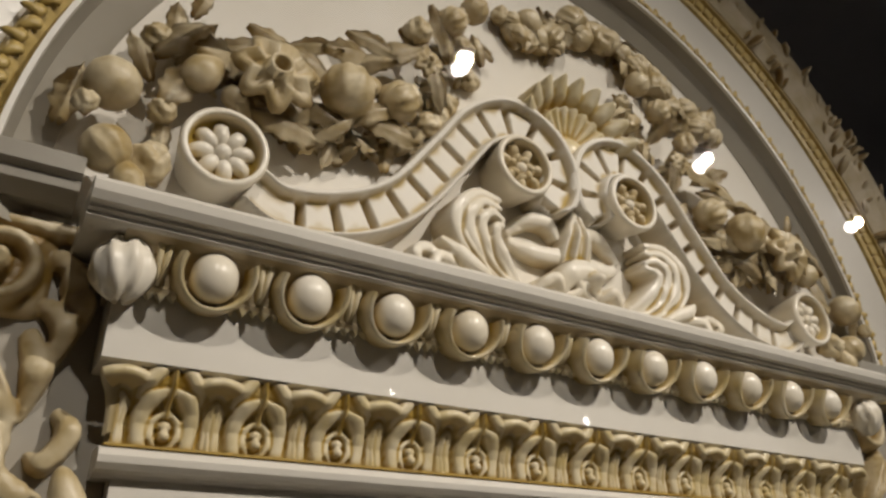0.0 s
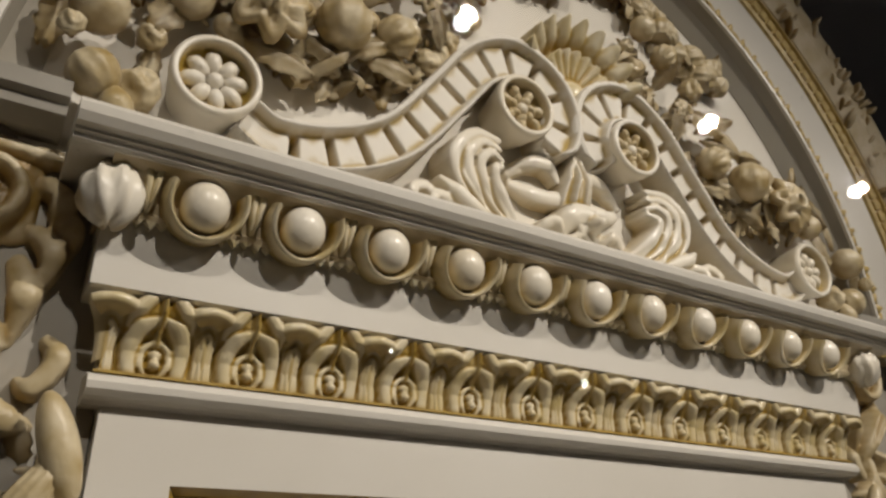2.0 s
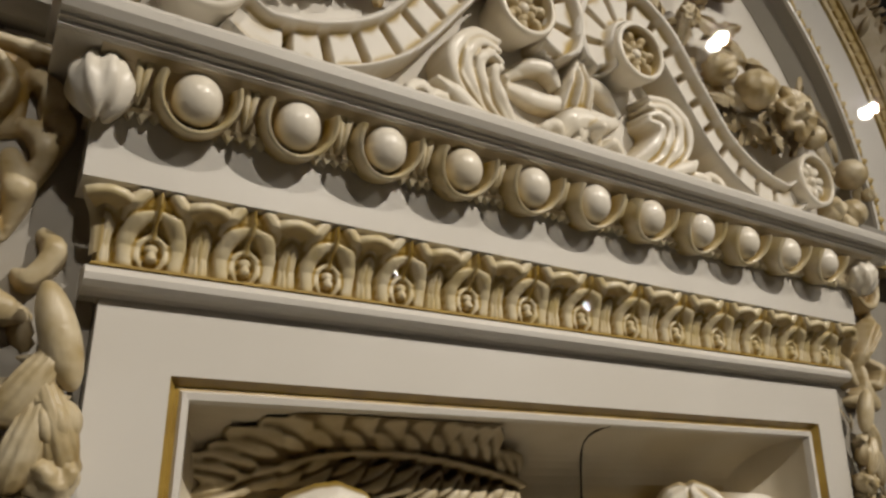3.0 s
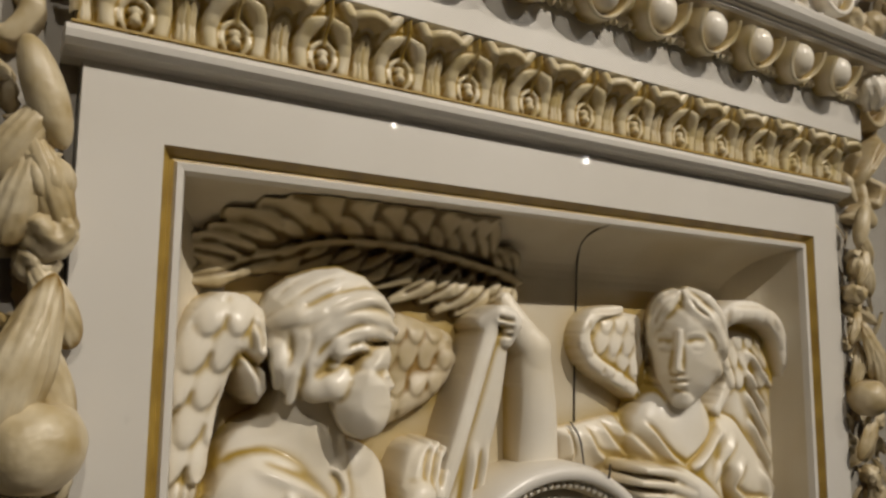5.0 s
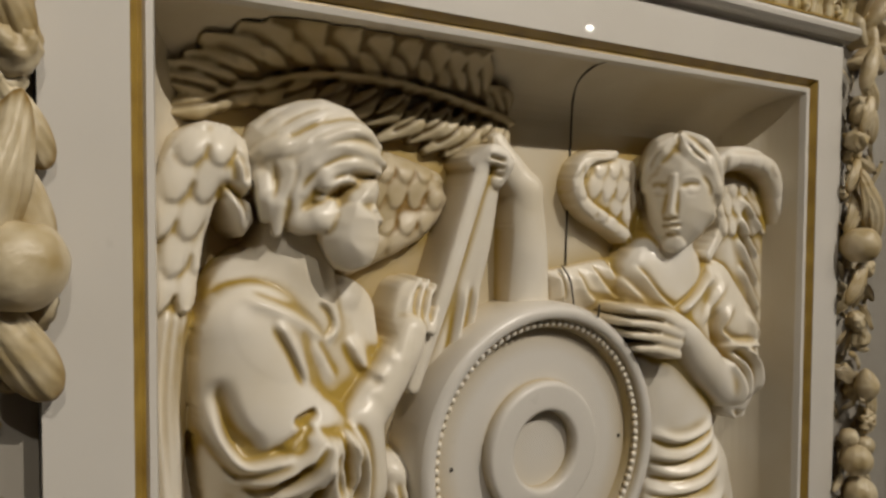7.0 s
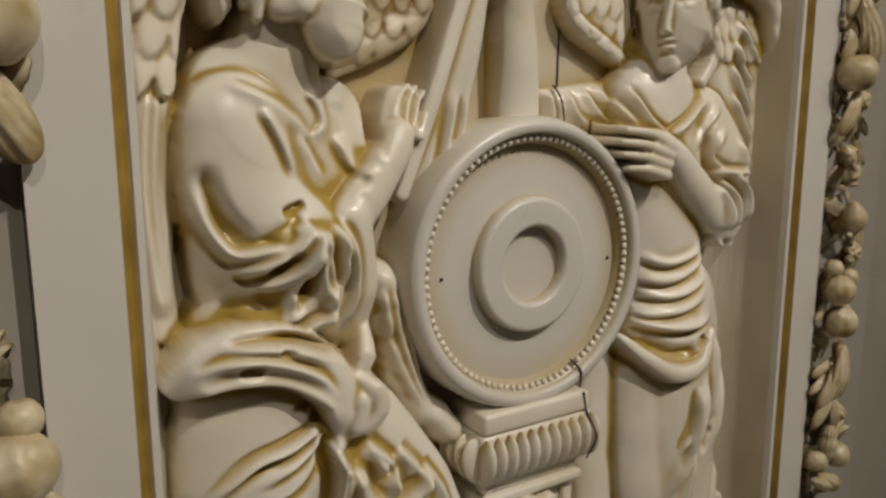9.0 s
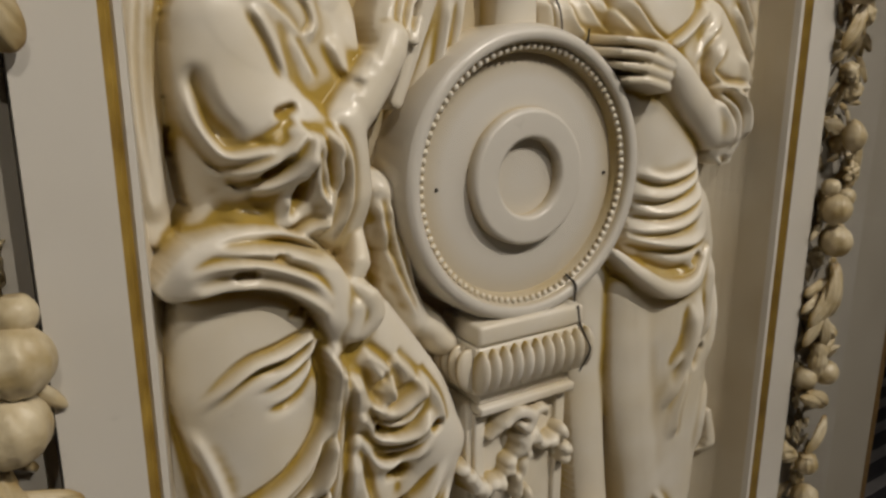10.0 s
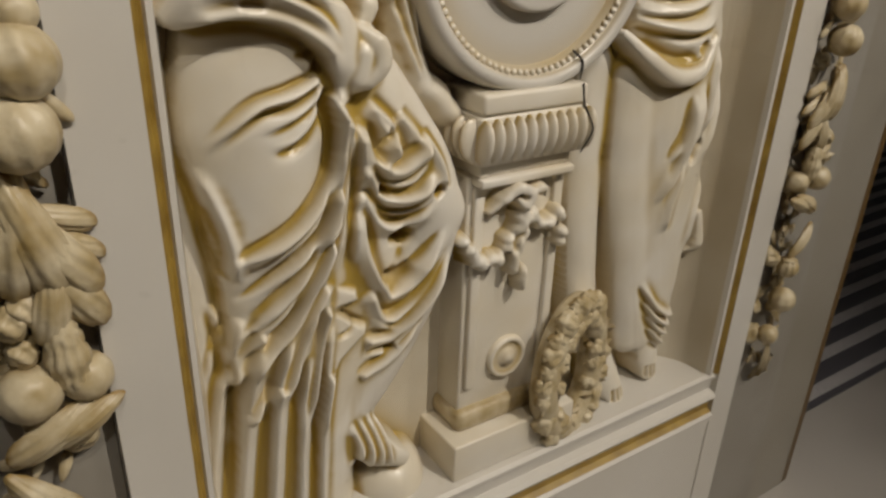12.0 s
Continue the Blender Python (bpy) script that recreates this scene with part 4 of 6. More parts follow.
def capital(mir):
    m = None if not mir else MID
    f = (lambda x: x) if not mir else mx
    t = tagged(empty("capital", (f(-0.15), 0.05, 0.2)), "toned ivory scrolled capital under a moulded slab", "capital", group="capitals")
    lo, hi = sorted((f(-0.45), f(-0.112)))
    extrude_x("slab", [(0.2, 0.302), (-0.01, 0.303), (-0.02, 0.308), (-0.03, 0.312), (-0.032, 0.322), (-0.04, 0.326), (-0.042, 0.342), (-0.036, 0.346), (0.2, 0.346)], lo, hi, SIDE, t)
    c = Carving(-0.29, -0.045, -0.02, 0.30, 0.0018)
    vx, vz = -0.162, 0.245
    c.dome(vx, vz, 0.050, 0.050, 0.02, 0.022, 0, 6)
    turn = [(vx + (0.004 + 0.0029 * k) * math.cos(-0.7 * k), vz + (0.004 + 0.0029 * k) * math.sin(-0.7 * k)) for k in range(16)]
    c.limb(turn, [0.005, 0.0065, 0.008], [0.068, 0.060, 0.056], 0.001)
    c.dome(vx, vz, 0.010, 0.010, 0.04, 0.03)
    c.limb([(-0.29, 0.292), (-0.20, 0.290), (-0.10, 0.285)], [0.008, 0.008, 0.008], [0.05, 0.05, 0.05])
    for k, (a, b_) in enumerate(((-0.095, 0.24), (-0.085, 0.215), (-0.095, 0.19))):
        c.limb([(a - 0.015, b_ + 0.02), (a, b_), (a - 0.006, b_ - 0.035)], [0.010, 0.013, 0.006], [0.045, 0.058, 0.04], 0.002)
    c.limb([(-0.20, 0.19), (-0.17, 0.165), (-0.135, 0.12), (-0.12, 0.085)], [0.018, 0.020, 0.014, 0.006], [0.04, 0.06, 0.055, 0.03], 0.002)
    c.limb([(-0.12, 0.18), (-0.11, 0.15), (-0.115, 0.11)], [0.012, 0.015, 0.007], [0.04, 0.055, 0.03], 0.002)
    for o in (-0.008, 0.0, 0.008):
        c.fold([(-0.195 + o, 0.185 + o), (-0.165 + o, 0.16 + o), (-0.130 + o, 0.115)], 0.0028, 0.006, 0.2)
    c.limb([(-0.130, 0.095), (-0.128, 0.065), (-0.145, 0.042), (-0.165, 0.038)], [0.007, 0.012, 0.016, 0.008], [0.05, 0.055, 0.055, 0.04], 0.002)
    c.limb([(-0.128, 0.065), (-0.105, 0.045), (-0.088, 0.042)], [0.010, 0.014, 0.008], [0.05, 0.055, 0.04], 0.002)
    c.limb([(-0.085, 0.115), (-0.075, 0.098), (-0.090, 0.072), (-0.102, 0.078)], [0.008, 0.012, 0.011, 0.006], [0.04, 0.058, 0.055, 0.04], 0.001)
    c.limb([(-0.165, 0.115), (-0.178, 0.098), (-0.165, 0.072), (-0.152, 0.078)], [0.008, 0.012, 0.011, 0.006], [0.04, 0.058, 0.055, 0.04], 0.001)
    c.build("scroll_and_leaves", 0.05, FRUITY, t, "", 1.0, 1, m)


capital(0)
capital(1)


# ---------- the relief ----------
# drum-shaped clock case held between the two statues
DX, DZ = 0.515, -0.497


def turned(name, prof, mat, parent, cx=DX, cz=DZ, n=96, label="", g=None):
    m = len(prof)
    v, f = [], []
    for i in range(n):
        a = 2 * math.pi * i / n
        v += [(cx + r * math.cos(a), y, cz + r * math.sin(a)) for r, y in prof]
    for i in range(n):
        k = (i + 1) % n
        f += [(i * m + j, k * m + j, k * m + j + 1, i * m + j + 1) for j in range(m - 1)]
    att = None if g is None else [g[j % m] for j in range(len(v))]
    return link(name, mesh(name, v, f, mat, True, att), parent, label)


drum = tagged(empty("round_drum", (DX, YB, DZ)), "ivory round drum with beaded rim and blank raised ring", "drum")
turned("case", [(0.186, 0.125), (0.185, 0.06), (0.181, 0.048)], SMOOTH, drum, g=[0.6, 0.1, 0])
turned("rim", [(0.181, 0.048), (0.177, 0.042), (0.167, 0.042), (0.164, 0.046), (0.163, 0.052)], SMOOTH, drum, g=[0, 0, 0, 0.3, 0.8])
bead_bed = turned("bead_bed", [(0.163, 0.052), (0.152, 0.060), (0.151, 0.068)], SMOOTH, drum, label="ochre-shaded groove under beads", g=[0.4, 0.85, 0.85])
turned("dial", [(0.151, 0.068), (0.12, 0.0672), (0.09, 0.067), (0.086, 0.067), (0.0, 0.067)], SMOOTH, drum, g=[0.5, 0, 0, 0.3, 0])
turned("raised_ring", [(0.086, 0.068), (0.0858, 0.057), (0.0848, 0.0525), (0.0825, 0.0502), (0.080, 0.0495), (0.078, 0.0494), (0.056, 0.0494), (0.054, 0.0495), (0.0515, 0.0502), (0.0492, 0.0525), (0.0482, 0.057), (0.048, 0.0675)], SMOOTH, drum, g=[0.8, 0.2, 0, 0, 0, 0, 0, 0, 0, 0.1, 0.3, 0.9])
b = bmesh.new()
bmesh.ops.create_uvsphere(b, u_segments=8, v_segments=6, radius=0.0044)
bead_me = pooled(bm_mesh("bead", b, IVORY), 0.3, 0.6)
for i in range(96):
    a = 2 * math.pi * i / 96
    link("bead", bead_me, bead_bed, "", pose(DX + 0.158 * math.cos(a), 0.0545, DZ + 0.158 * math.sin(a)))
for x in (0.386, 0.655):
    b = bmesh.new()
    bmesh.ops.create_uvsphere(b, u_segments=8, v_segments=6, radius=0.0024)
    bmesh.ops.translate(b, verts=b.verts, vec=(x, 0.067, -0.503))
    part("pin_hole", b, CRACK, drum, "small dark pin hole")

# pedestal
ped = tagged(empty("pedestal", (0.515, YB, -1.25)), "ivory square pedestal with fluted cap and a small swag", "pedestal")
part("cap_block", box_bm(0.428, 0.60, 0.035, 0.13, -0.70, -0.672, 0.006), IVORY, ped)
cap_bed = part("cap_bed", box_bm(0.425, 0.605, 0.035, 0.13, -0.765, -0.70, 0.006), IVORY, ped)
b = bmesh.new()
bmesh.ops.create_uvsphere(b, u_segments=10, v_segments=10, radius=1)
lobe_me = pooled(bm_mesh("gadroon", b, IVORY), 0.3, 0.55)
for i in range(11):
    link("gadroon", lobe_me, cap_bed, "", pose(0.430 + 0.0172 * i, 0.036, -0.733, 12) @ Matrix.Diagonal((0.0086, 0.020, 0.031, 1)))
for i in range(4):
    link("gadroon", lobe_me, cap_bed, "", pose(0.424, 0.05 + 0.018 * i, -0.733, 0, -12) @ Matrix.Diagonal((0.020, 0.0088, 0.031, 1)))
part("neck", box_bm(0.438, 0.592, 0.05, 0.13, -0.785, -0.765, 0.004), IVORY, ped)
part("shaft", box_bm(0.430, 0.60, 0.064, 0.13, -1.16, -0.785, 0.004), IVORY, ped)
part("panel_head", box_bm(0.436, 0.594, 0.040, 0.07, -0.797, -0.785, 0.003), IVORY, ped)
for x in (0.446, 0.584):
    part("panel_edge", box_bm(x - 0.008, x + 0.008, 0.056, 0.066, -1.12, -0.80, 0.003), IVORY, ped)
part("foot_moulding", box_bm(0.422, 0.61, 0.048, 0.13, -1.19, -1.155, 0.012), FRUITY, ped)
part("plinth", box_bm(0.40, 0.635, 0.022, 0.13, -1.252, -1.188, 0.004), IVORY, ped)
turned("medallion", [(0.036, 0.066), (0.034, 0.056), (0.029, 0.054), (0.026, 0.058), (0.014, 0.059), (0.011, 0.053), (0.0, 0.051)], IVORY, ped, 0.515, -1.085, 32, g=[0.4, 0, 0, 0.9, 0.3, 0.4, 0])
c = Carving(0.40, 0.62, -0.99, -0.79, 0.0016)
c.limb([(0.475, -0.815), (0.495, -0.803), (0.515, -0.813), (0.508, -0.828), (0.497, -0.82)], [0.007, 0.009, 0.009, 0.008, 0.006], [0.03, 0.036, 0.036, 0.036, 0.03])
c.limb([(0.475, -0.815), (0.455, -0.835)], [0.007, 0.004], [0.03, 0.02])
c.limb([(0.515, -0.813), (0.54, -0.81), (0.55, -0.825)], [0.007, 0.007, 0.004], [0.03, 0.03, 0.02])
rr = random.Random(9)
for q in curve_pts([(0.415, -0.865), (0.44, -0.90), (0.475, -0.905), (0.50, -0.86), (0.515, -0.84)], 16):
    c.dome(q[0] + rr.uniform(-0.006, 0.006), q[1] + rr.uniform(-0.006, 0.006), 0.012, 0.010, 0.006, 0.022, rr.uniform(0, 90))
for q in curve_pts([(0.515, -0.84), (0.54, -0.86), (0.575, -0.865), (0.592, -0.90)], 12):
    c.dome(q[0] + rr.uniform(-0.006, 0.006), q[1] + rr.uniform(-0.008, 0.008), 0.011, 0.012, 0.006, 0.022, rr.uniform(0, 90))
for q in curve_pts([(0.508, -0.84), (0.51, -0.90), (0.513, -0.955)], 12):
    c.dome(q[0] + rr.uniform(-0.012, 0.012), q[1], 0.009, 0.014, 0.006, 0.024, rr.uniform(-30, 30))
c.build("small_swag", 0.064, IVORY, ped, "carved leaf and fruit swag", 1.0)

# leaning wreath
wr = tagged(empty("wreath", (0.645, 0.05, -1.25)), "toned ivory laurel wreath leaning on the pedestal", "wreath")
rr = random.Random(3)
v, f = [], []
ring = tube_mesh("wreath_ring", [(0.634 + 0.070 * math.cos(a), 0.040 + 0.02 * math.cos(a), -1.136 + 0.112 * math.sin(a)) for a in np.linspace(0, 2 * math.pi, 14)], [0.023, 0.023], FRUITY, 10, 1.0, 50)
link("wreath_ring", ring, wr)
for i in range(60):
    a = 2 * math.pi * i / 60
    for w in (-1, 1):
        put(wr, "lump" if rr.random() < 0.35 else "leaf", 0.634 + (0.070 + 0.013 * w) * math.cos(a), 0.026 + 0.02 * math.cos(a) + 0.006 * rr.random(), -1.136 + (0.112 + 0.013 * w) * math.sin(a), rr.uniform(0.013, 0.019), -math.degrees(a) + rr.uniform(-30, 30) + 90 * (w > 0), rr.uniform(-30, 30), rr.uniform(-40, 40), 0.8)


# kneeling winged statue
def scales(c, x0, x1, z0, z1, w, hgt, amp, lean=0.0):
    """Short overlapping feathers over the carved mass."""
    add = np.zeros(c.X.shape)
    for r in range(int((z1 - z0) / hgt) + 1):
        zt = z0 + r * hgt
        for k in range(int((x1 - x0) / w) + 2):
            xc = x0 + (k + 0.5 * (r % 2)) * w
            u = (c.X - xc - lean * (c.Z - zt)) / (w * 0.54)
            t = (c.Z - zt) / (hgt * 1.7)
            edge = u * u + np.where(t < 0.5, ((0.5 - t) / 0.5) ** 1.6, 0)
            m = (t > 0) & (t < 1) & (edge < 1)
            add = np.maximum(add, np.where(m, amp * (1 - 0.9 * t) * (0.55 + 0.45 * np.sqrt(np.clip(1 - edge, 0, 1))), 0))
    m = (c.X > x0) & (c.X < x1) & (c.Z > z0) & (c.Z < z1) & (c.h > 0)
    c.h = np.where(m, c.h + add, c.h)


def statue_left():
    c = Carving(0.050, 0.445, -1.256, -0.060, 0.0016)
    # wing behind the shoulder
    c.limb([(0.075, -0.52), (0.072, -0.36), (0.080, -0.22), (0.105, -0.155), (0.135, -0.165)], [0.016, 0.020, 0.028, 0.034, 0.03], [0.045, 0.05, 0.065, 0.075, 0.06])
    scales(c, 0.058, 0.145, -0.300, -0.115, 0.027, 0.034, 0.015, 0.25)
    for o in (-0.010, -0.002, 0.006, 0.014):
        c.ridge([(0.080 + o, -0.29), (0.073 + o, -0.38), (0.075 + o * 0.5, -0.51)], 0.004, 0.007, 1, 0.1)
    # skirt
    c.limb([(0.170, -0.55), (0.165, -0.68), (0.180, -0.86), (0.182, -1.05), (0.18, -1.24)], [0.085, 0.094, 0.082, 0.080, 0.088], [0.085, 0.10, 0.088, 0.078, 0.07], 0.008, 0.55)
    c.limb([(0.20, -0.60), (0.265, -0.67), (0.335, -0.755), (0.375, -0.82)], [0.07, 0.07, 0.058, 0.042], [0.09, 0.095, 0.095, 0.085], 0.008, 0.7)
    c.limb([(0.375, -0.82), (0.345, -0.93), (0.30, -1.03), (0.265, -1.10)], [0.044, 0.050, 0.045, 0.030], [0.085, 0.075, 0.065, 0.055], 0.008, 0.7)
    c.limb([(0.29, -0.76), (0.275, -0.90), (0.25, -1.02), (0.24, -1.14)], [0.05, 0.055, 0.045, 0.035], [0.075, 0.075, 0.065, 0.05], 0.008, 0.7)
    c.limb([(0.070, -0.62), (0.080, -0.78), (0.088, -0.95), (0.084, -1.22)], [0.012, 0.024, 0.026, 0.018], [0.03, 0.04, 0.035, 0.03], 0.003)
    # torso, sleeve, hanging cloth
    c.limb([(0.175, -0.31), (0.175, -0.40), (0.185, -0.50)], [0.075, 0.085, 0.080], [0.075, 0.085, 0.08], 0.008, 0.6)
    c.limb([(0.245, -0.32), (0.25, -0.40), (0.235, -0.48)], [0.05, 0.05, 0.045], [0.06, 0.07, 0.07], 0.008, 0.6)
    c.limb([(0.145, -0.325), (0.150, -0.385), (0.185, -0.435), (0.232, -0.452)], [0.052, 0.058, 0.056, 0.040], [0.10, 0.105, 0.11, 0.105], 0.006, 0.75)
    c.limb([(0.205, -0.44), (0.21, -0.49), (0.225, -0.525)], [0.050, 0.050, 0.035], [0.10, 0.10, 0.085], 0.006, 0.7)
    c.limb([(0.255, -0.42), (0.262, -0.49), (0.258, -0.54)], [0.024, 0.026, 0.018], [0.10, 0.095, 0.08], 0.005)
    # forearm and joined palms
    c.limb([(0.238, -0.435), (0.275, -0.40), (0.312, -0.355), (0.322, -0.335)], [0.027, 0.026, 0.020, 0.019], [0.098, 0.095, 0.085, 0.08], 0.004, 0.9)
    c.limb([(0.318, -0.350), (0.328, -0.322), (0.334, -0.298)], [0.021, 0.025, 0.020], [0.076, 0.066, 0.052], 0.006, 0.9)
    for p, q in (([(0.320, -0.326), (0.325, -0.304)], [(0.346, -0.280)]), ([(0.330, -0.328), (0.337, -0.305)], [(0.356, -0.282)]), ([(0.341, -0.332), (0.349, -0.309)], [(0.365, -0.287)]), ([(0.351, -0.336), (0.359, -0.316)], [(0.373, -0.297)])):
        c.limb(p + q, [0.0070, 0.0064, 0.0048], [0.068, 0.062, 0.048], 0.001)
    for p in ([(0.327, -0.322), (0.335, -0.299), (0.349, -0.283)], [(0.337, -0.324), (0.346, -0.301), (0.358, -0.286)], [(0.348, -0.328), (0.356, -0.307), (0.365, -0.292)]):
        c.crease(p, 0.003, 0.010)
    # neck, then the head in profile
    c.limb([(0.178, -0.305), (0.196, -0.26), (0.21, -0.21)], [0.060, 0.046, 0.046], [0.070, 0.076, 0.076], 0.010, 0.8)
    hd = Carving(-0.13, 0.13, -0.15, 0.12, 0.0012)
    hd.body([(0.0496, 0.0020), (0.0669, -0.0000), (0.0701, -0.0131), (0.0679, -0.0214), (0.0662, -0.0285), (0.0748, -0.0432), (0.0713, -0.0474), (0.0671, -0.0503), (0.0661, -0.0562), (0.0691, -0.0615), (0.0644, -0.0662), (0.0651, -0.0721), (0.0623, -0.0827), (0.0530, -0.0908), (0.0355, -0.0930), (0.0155, -0.0824), (0.0025, -0.0639), (0.0065, -0.0349), (0.0292, -0.0083)], 0.004, 0.046, 0.036, 0.003)
    hd.crease([(0.0473, -0.0316), (0.0578, -0.0274), (0.0674, -0.0285)], 0.007, 0.0045)
    hd.dome(*[(0.0591, -0.0321)][0], 0.007, 0.0035, 0.030, 0.004, 10, 2, 0.003)
    hd.ridge([(0.0442, -0.0228), (0.0553, -0.0192), (0.0672, -0.0202)], 0.004, 0.0015)
    hd.crease([(0.0561, -0.0639), (0.0679, -0.0598)], 0.003, 0.004)
    hd.dome(*[(0.0517, -0.0826)][0], 0.010, 0.009, 0.014, 0.010, 0, 2, 0.005)
    hd.dome(*[(0.0372, -0.0610)][0], 0.030, 0.034, 0.034, 0.008, 0, 2, 0.014)
    hd.body([(-0.0699, 0.0344), (-0.0625, 0.0519), (-0.0415, 0.0671), (-0.0132, 0.0775), (0.0111, 0.0802), (0.0395, 0.0706), (0.0613, 0.0498), (0.0713, 0.0250), (0.0692, 0.0083), (0.0550, -0.0014), (0.0386, -0.0111), (0.0215, -0.0301), (0.0103, -0.0511), (-0.0112, -0.0638), (-0.0341, -0.0570), (-0.0514, -0.0353), (-0.0677, -0.0069)], 0.0, 0.054, 0.055, 0.004)
    for p, r in (([(0.0715, 0.0143), (0.0522, 0.0246), (0.0285, 0.0264), (0.0083, 0.0165), (-0.0104, 0.0010), (-0.0213, -0.0189)], 0.0090), ([(0.0680, 0.0047), (0.0465, 0.0114), (0.0242, 0.0098), (0.0058, -0.0011), (-0.0077, -0.0164)], 0.0080), ([(0.0498, -0.0062), (0.0303, -0.0018), (0.0141, -0.0091), (0.0051, -0.0232)], 0.0072), ([(-0.0257, -0.0293), (-0.0117, -0.0442), (0.0066, -0.0418), (0.0179, -0.0278)], 0.0115), ([(-0.0289, 0.0157), (-0.0228, -0.0033), (-0.0325, -0.0265), (-0.0341, -0.0552)], 0.0090), ([(-0.0535, 0.0048), (-0.0441, -0.0123), (-0.0457, -0.0410)], 0.0085), ([(-0.0616, 0.0150), (-0.0348, 0.0249), (-0.0064, 0.0291)], 0.0080), ([(0.0676, 0.0297), (0.0489, 0.0435), (0.0253, 0.0405), (-0.0005, 0.0257), (-0.0185, 0.0078)], 0.0085)):
        hd.limb(p, [r * 0.6, r * 1.1, r * 1.2, r * 0.7], [0.022, 0.048, 0.054, 0.044], 0.006)
    for p in ([(0.0455, 0.0672), (0.0161, 0.0662), (-0.0155, 0.0545), (-0.0518, 0.0279)], [(0.0564, 0.0557), (0.0280, 0.0548), (-0.0066, 0.0419), (-0.0405, 0.0236)], [(0.0246, 0.0772), (-0.0073, 0.0724), (-0.0356, 0.0574), (-0.0620, 0.0311)], [(0.0662, 0.0404), (0.0399, 0.0492), (0.0108, 0.0401), (-0.0064, 0.0291)], [(0.0631, 0.0159), (0.0346, 0.0183), (0.0114, 0.0090), (-0.0056, -0.0059), (-0.0138, -0.0234)], [(0.0598, -0.0037), (0.0349, 0.0006), (0.0163, -0.0056)], [(-0.0374, 0.0138), (-0.0330, -0.0063), (-0.0413, -0.0381)], [(-0.0147, 0.0172), (-0.0159, -0.0061), (-0.0245, -0.0293), (-0.0262, -0.0552)], [(0.0701, 0.0226), (0.0491, 0.0340), (0.0226, 0.0310), (0.0025, 0.0187)], [(0.0485, 0.0638), (0.0220, 0.0605), (0.0019, 0.0492), (-0.0294, 0.0343)]):
        hd.crease(p, 0.0034, 0.0034)
    hd.crease([(-0.0020, -0.0152), (0.0119, -0.0173), (0.0246, -0.0125)], 0.0040, 0.005)
    # bun of twisted hair
    c.body([(0.125, -0.138), (0.139, -0.143), (0.149, -0.161), (0.151, -0.182), (0.142, -0.193), (0.129, -0.183), (0.122, -0.161)], 0.045, 0.042, 0.022, 0.002)
    c.body([(0.115, -0.172), (0.133, -0.183), (0.150, -0.196), (0.153, -0.216), (0.141, -0.233), (0.128, -0.221), (0.117, -0.199)], 0.040, 0.040, 0.022, 0.002)
    c.crease([(0.129, -0.144), (0.138, -0.164), (0.140, -0.185)], 0.003, 0.010)
    c.crease([(0.116, -0.175), (0.135, -0.191), (0.145, -0.210)], 0.003, 0.010)
    c.crease([(0.126, -0.185), (0.138, -0.204), (0.139, -0.226)], 0.003, 0.008)
    # robe over the breast
    c.ridge([(0.125, -0.281), (0.161, -0.296), (0.196, -0.315), (0.216, -0.338)], 0.005, 0.0056, 1, 0.2)
    c.ridge([(0.212, -0.290), (0.228, -0.304), (0.233, -0.322), (0.219, -0.337)], 0.004, 0.0056, -1, 0.2)
    c.ridge([(0.158, -0.304), (0.178, -0.338), (0.196, -0.376)], 0.005, 0.0074, -1, 0.25)
    c.ridge([(0.198, -0.326), (0.217, -0.356), (0.230, -0.379)], 0.005, 0.0050, 1, 0.3)
    c.ridge([(0.247, -0.332), (0.263, -0.363), (0.283, -0.379)], 0.006, 0.0068, -1, 0.25)
    c.ridge([(0.285, -0.300), (0.286, -0.336), (0.293, -0.366)], 0.006, 0.0050, 1, 0.3)
    # gathered sleeve
    c.crease([(0.108, -0.354), (0.111, -0.383), (0.126, -0.414), (0.150, -0.431)], 0.010, 0.016)
    c.ridge([(0.103, -0.368), (0.104, -0.407), (0.124, -0.440), (0.149, -0.443), (0.177, -0.431), (0.201, -0.413)], 0.008, 0.013, 1, (0.35, 0.06))
    c.ridge([(0.101, -0.432), (0.124, -0.460), (0.154, -0.456), (0.182, -0.442), (0.205, -0.416)], 0.007, 0.013, 1, (0.35, 0.06))
    c.ridge([(0.116, -0.469), (0.147, -0.477), (0.178, -0.466), (0.199, -0.444), (0.211, -0.419)], 0.007, 0.014, 1, (0.35, 0.06))
    c.ridge([(0.179, -0.510), (0.187, -0.485), (0.202, -0.455), (0.213, -0.422)], 0.006, 0.014, -1, 0.3)
    c.crease([(0.156, -0.464), (0.173, -0.456), (0.189, -0.442)], 0.007, 0.018)
    c.crease([(0.172, -0.407), (0.187, -0.402), (0.203, -0.398)], 0.005, 0.016)
    c.crease([(0.191, -0.495), (0.196, -0.478), (0.201, -0.467)], 0.010, 0.018)
    c.crease([(0.150, -0.431), (0.172, -0.432), (0.192, -0.419)], 0.005, 0.010)
    for p in ([(0.217, -0.419), (0.221, -0.451), (0.228, -0.481), (0.221, -0.514)], [(0.224, -0.416), (0.238, -0.441), (0.240, -0.476), (0.229, -0.509), (0.213, -0.525)], [(0.234, -0.413), (0.250, -0.448), (0.253, -0.494), (0.241, -0.540)], [(0.212, -0.440), (0.213, -0.468), (0.222, -0.497)]):
        c.ridge(p, 0.0052, 0.013, 1, 0.2)
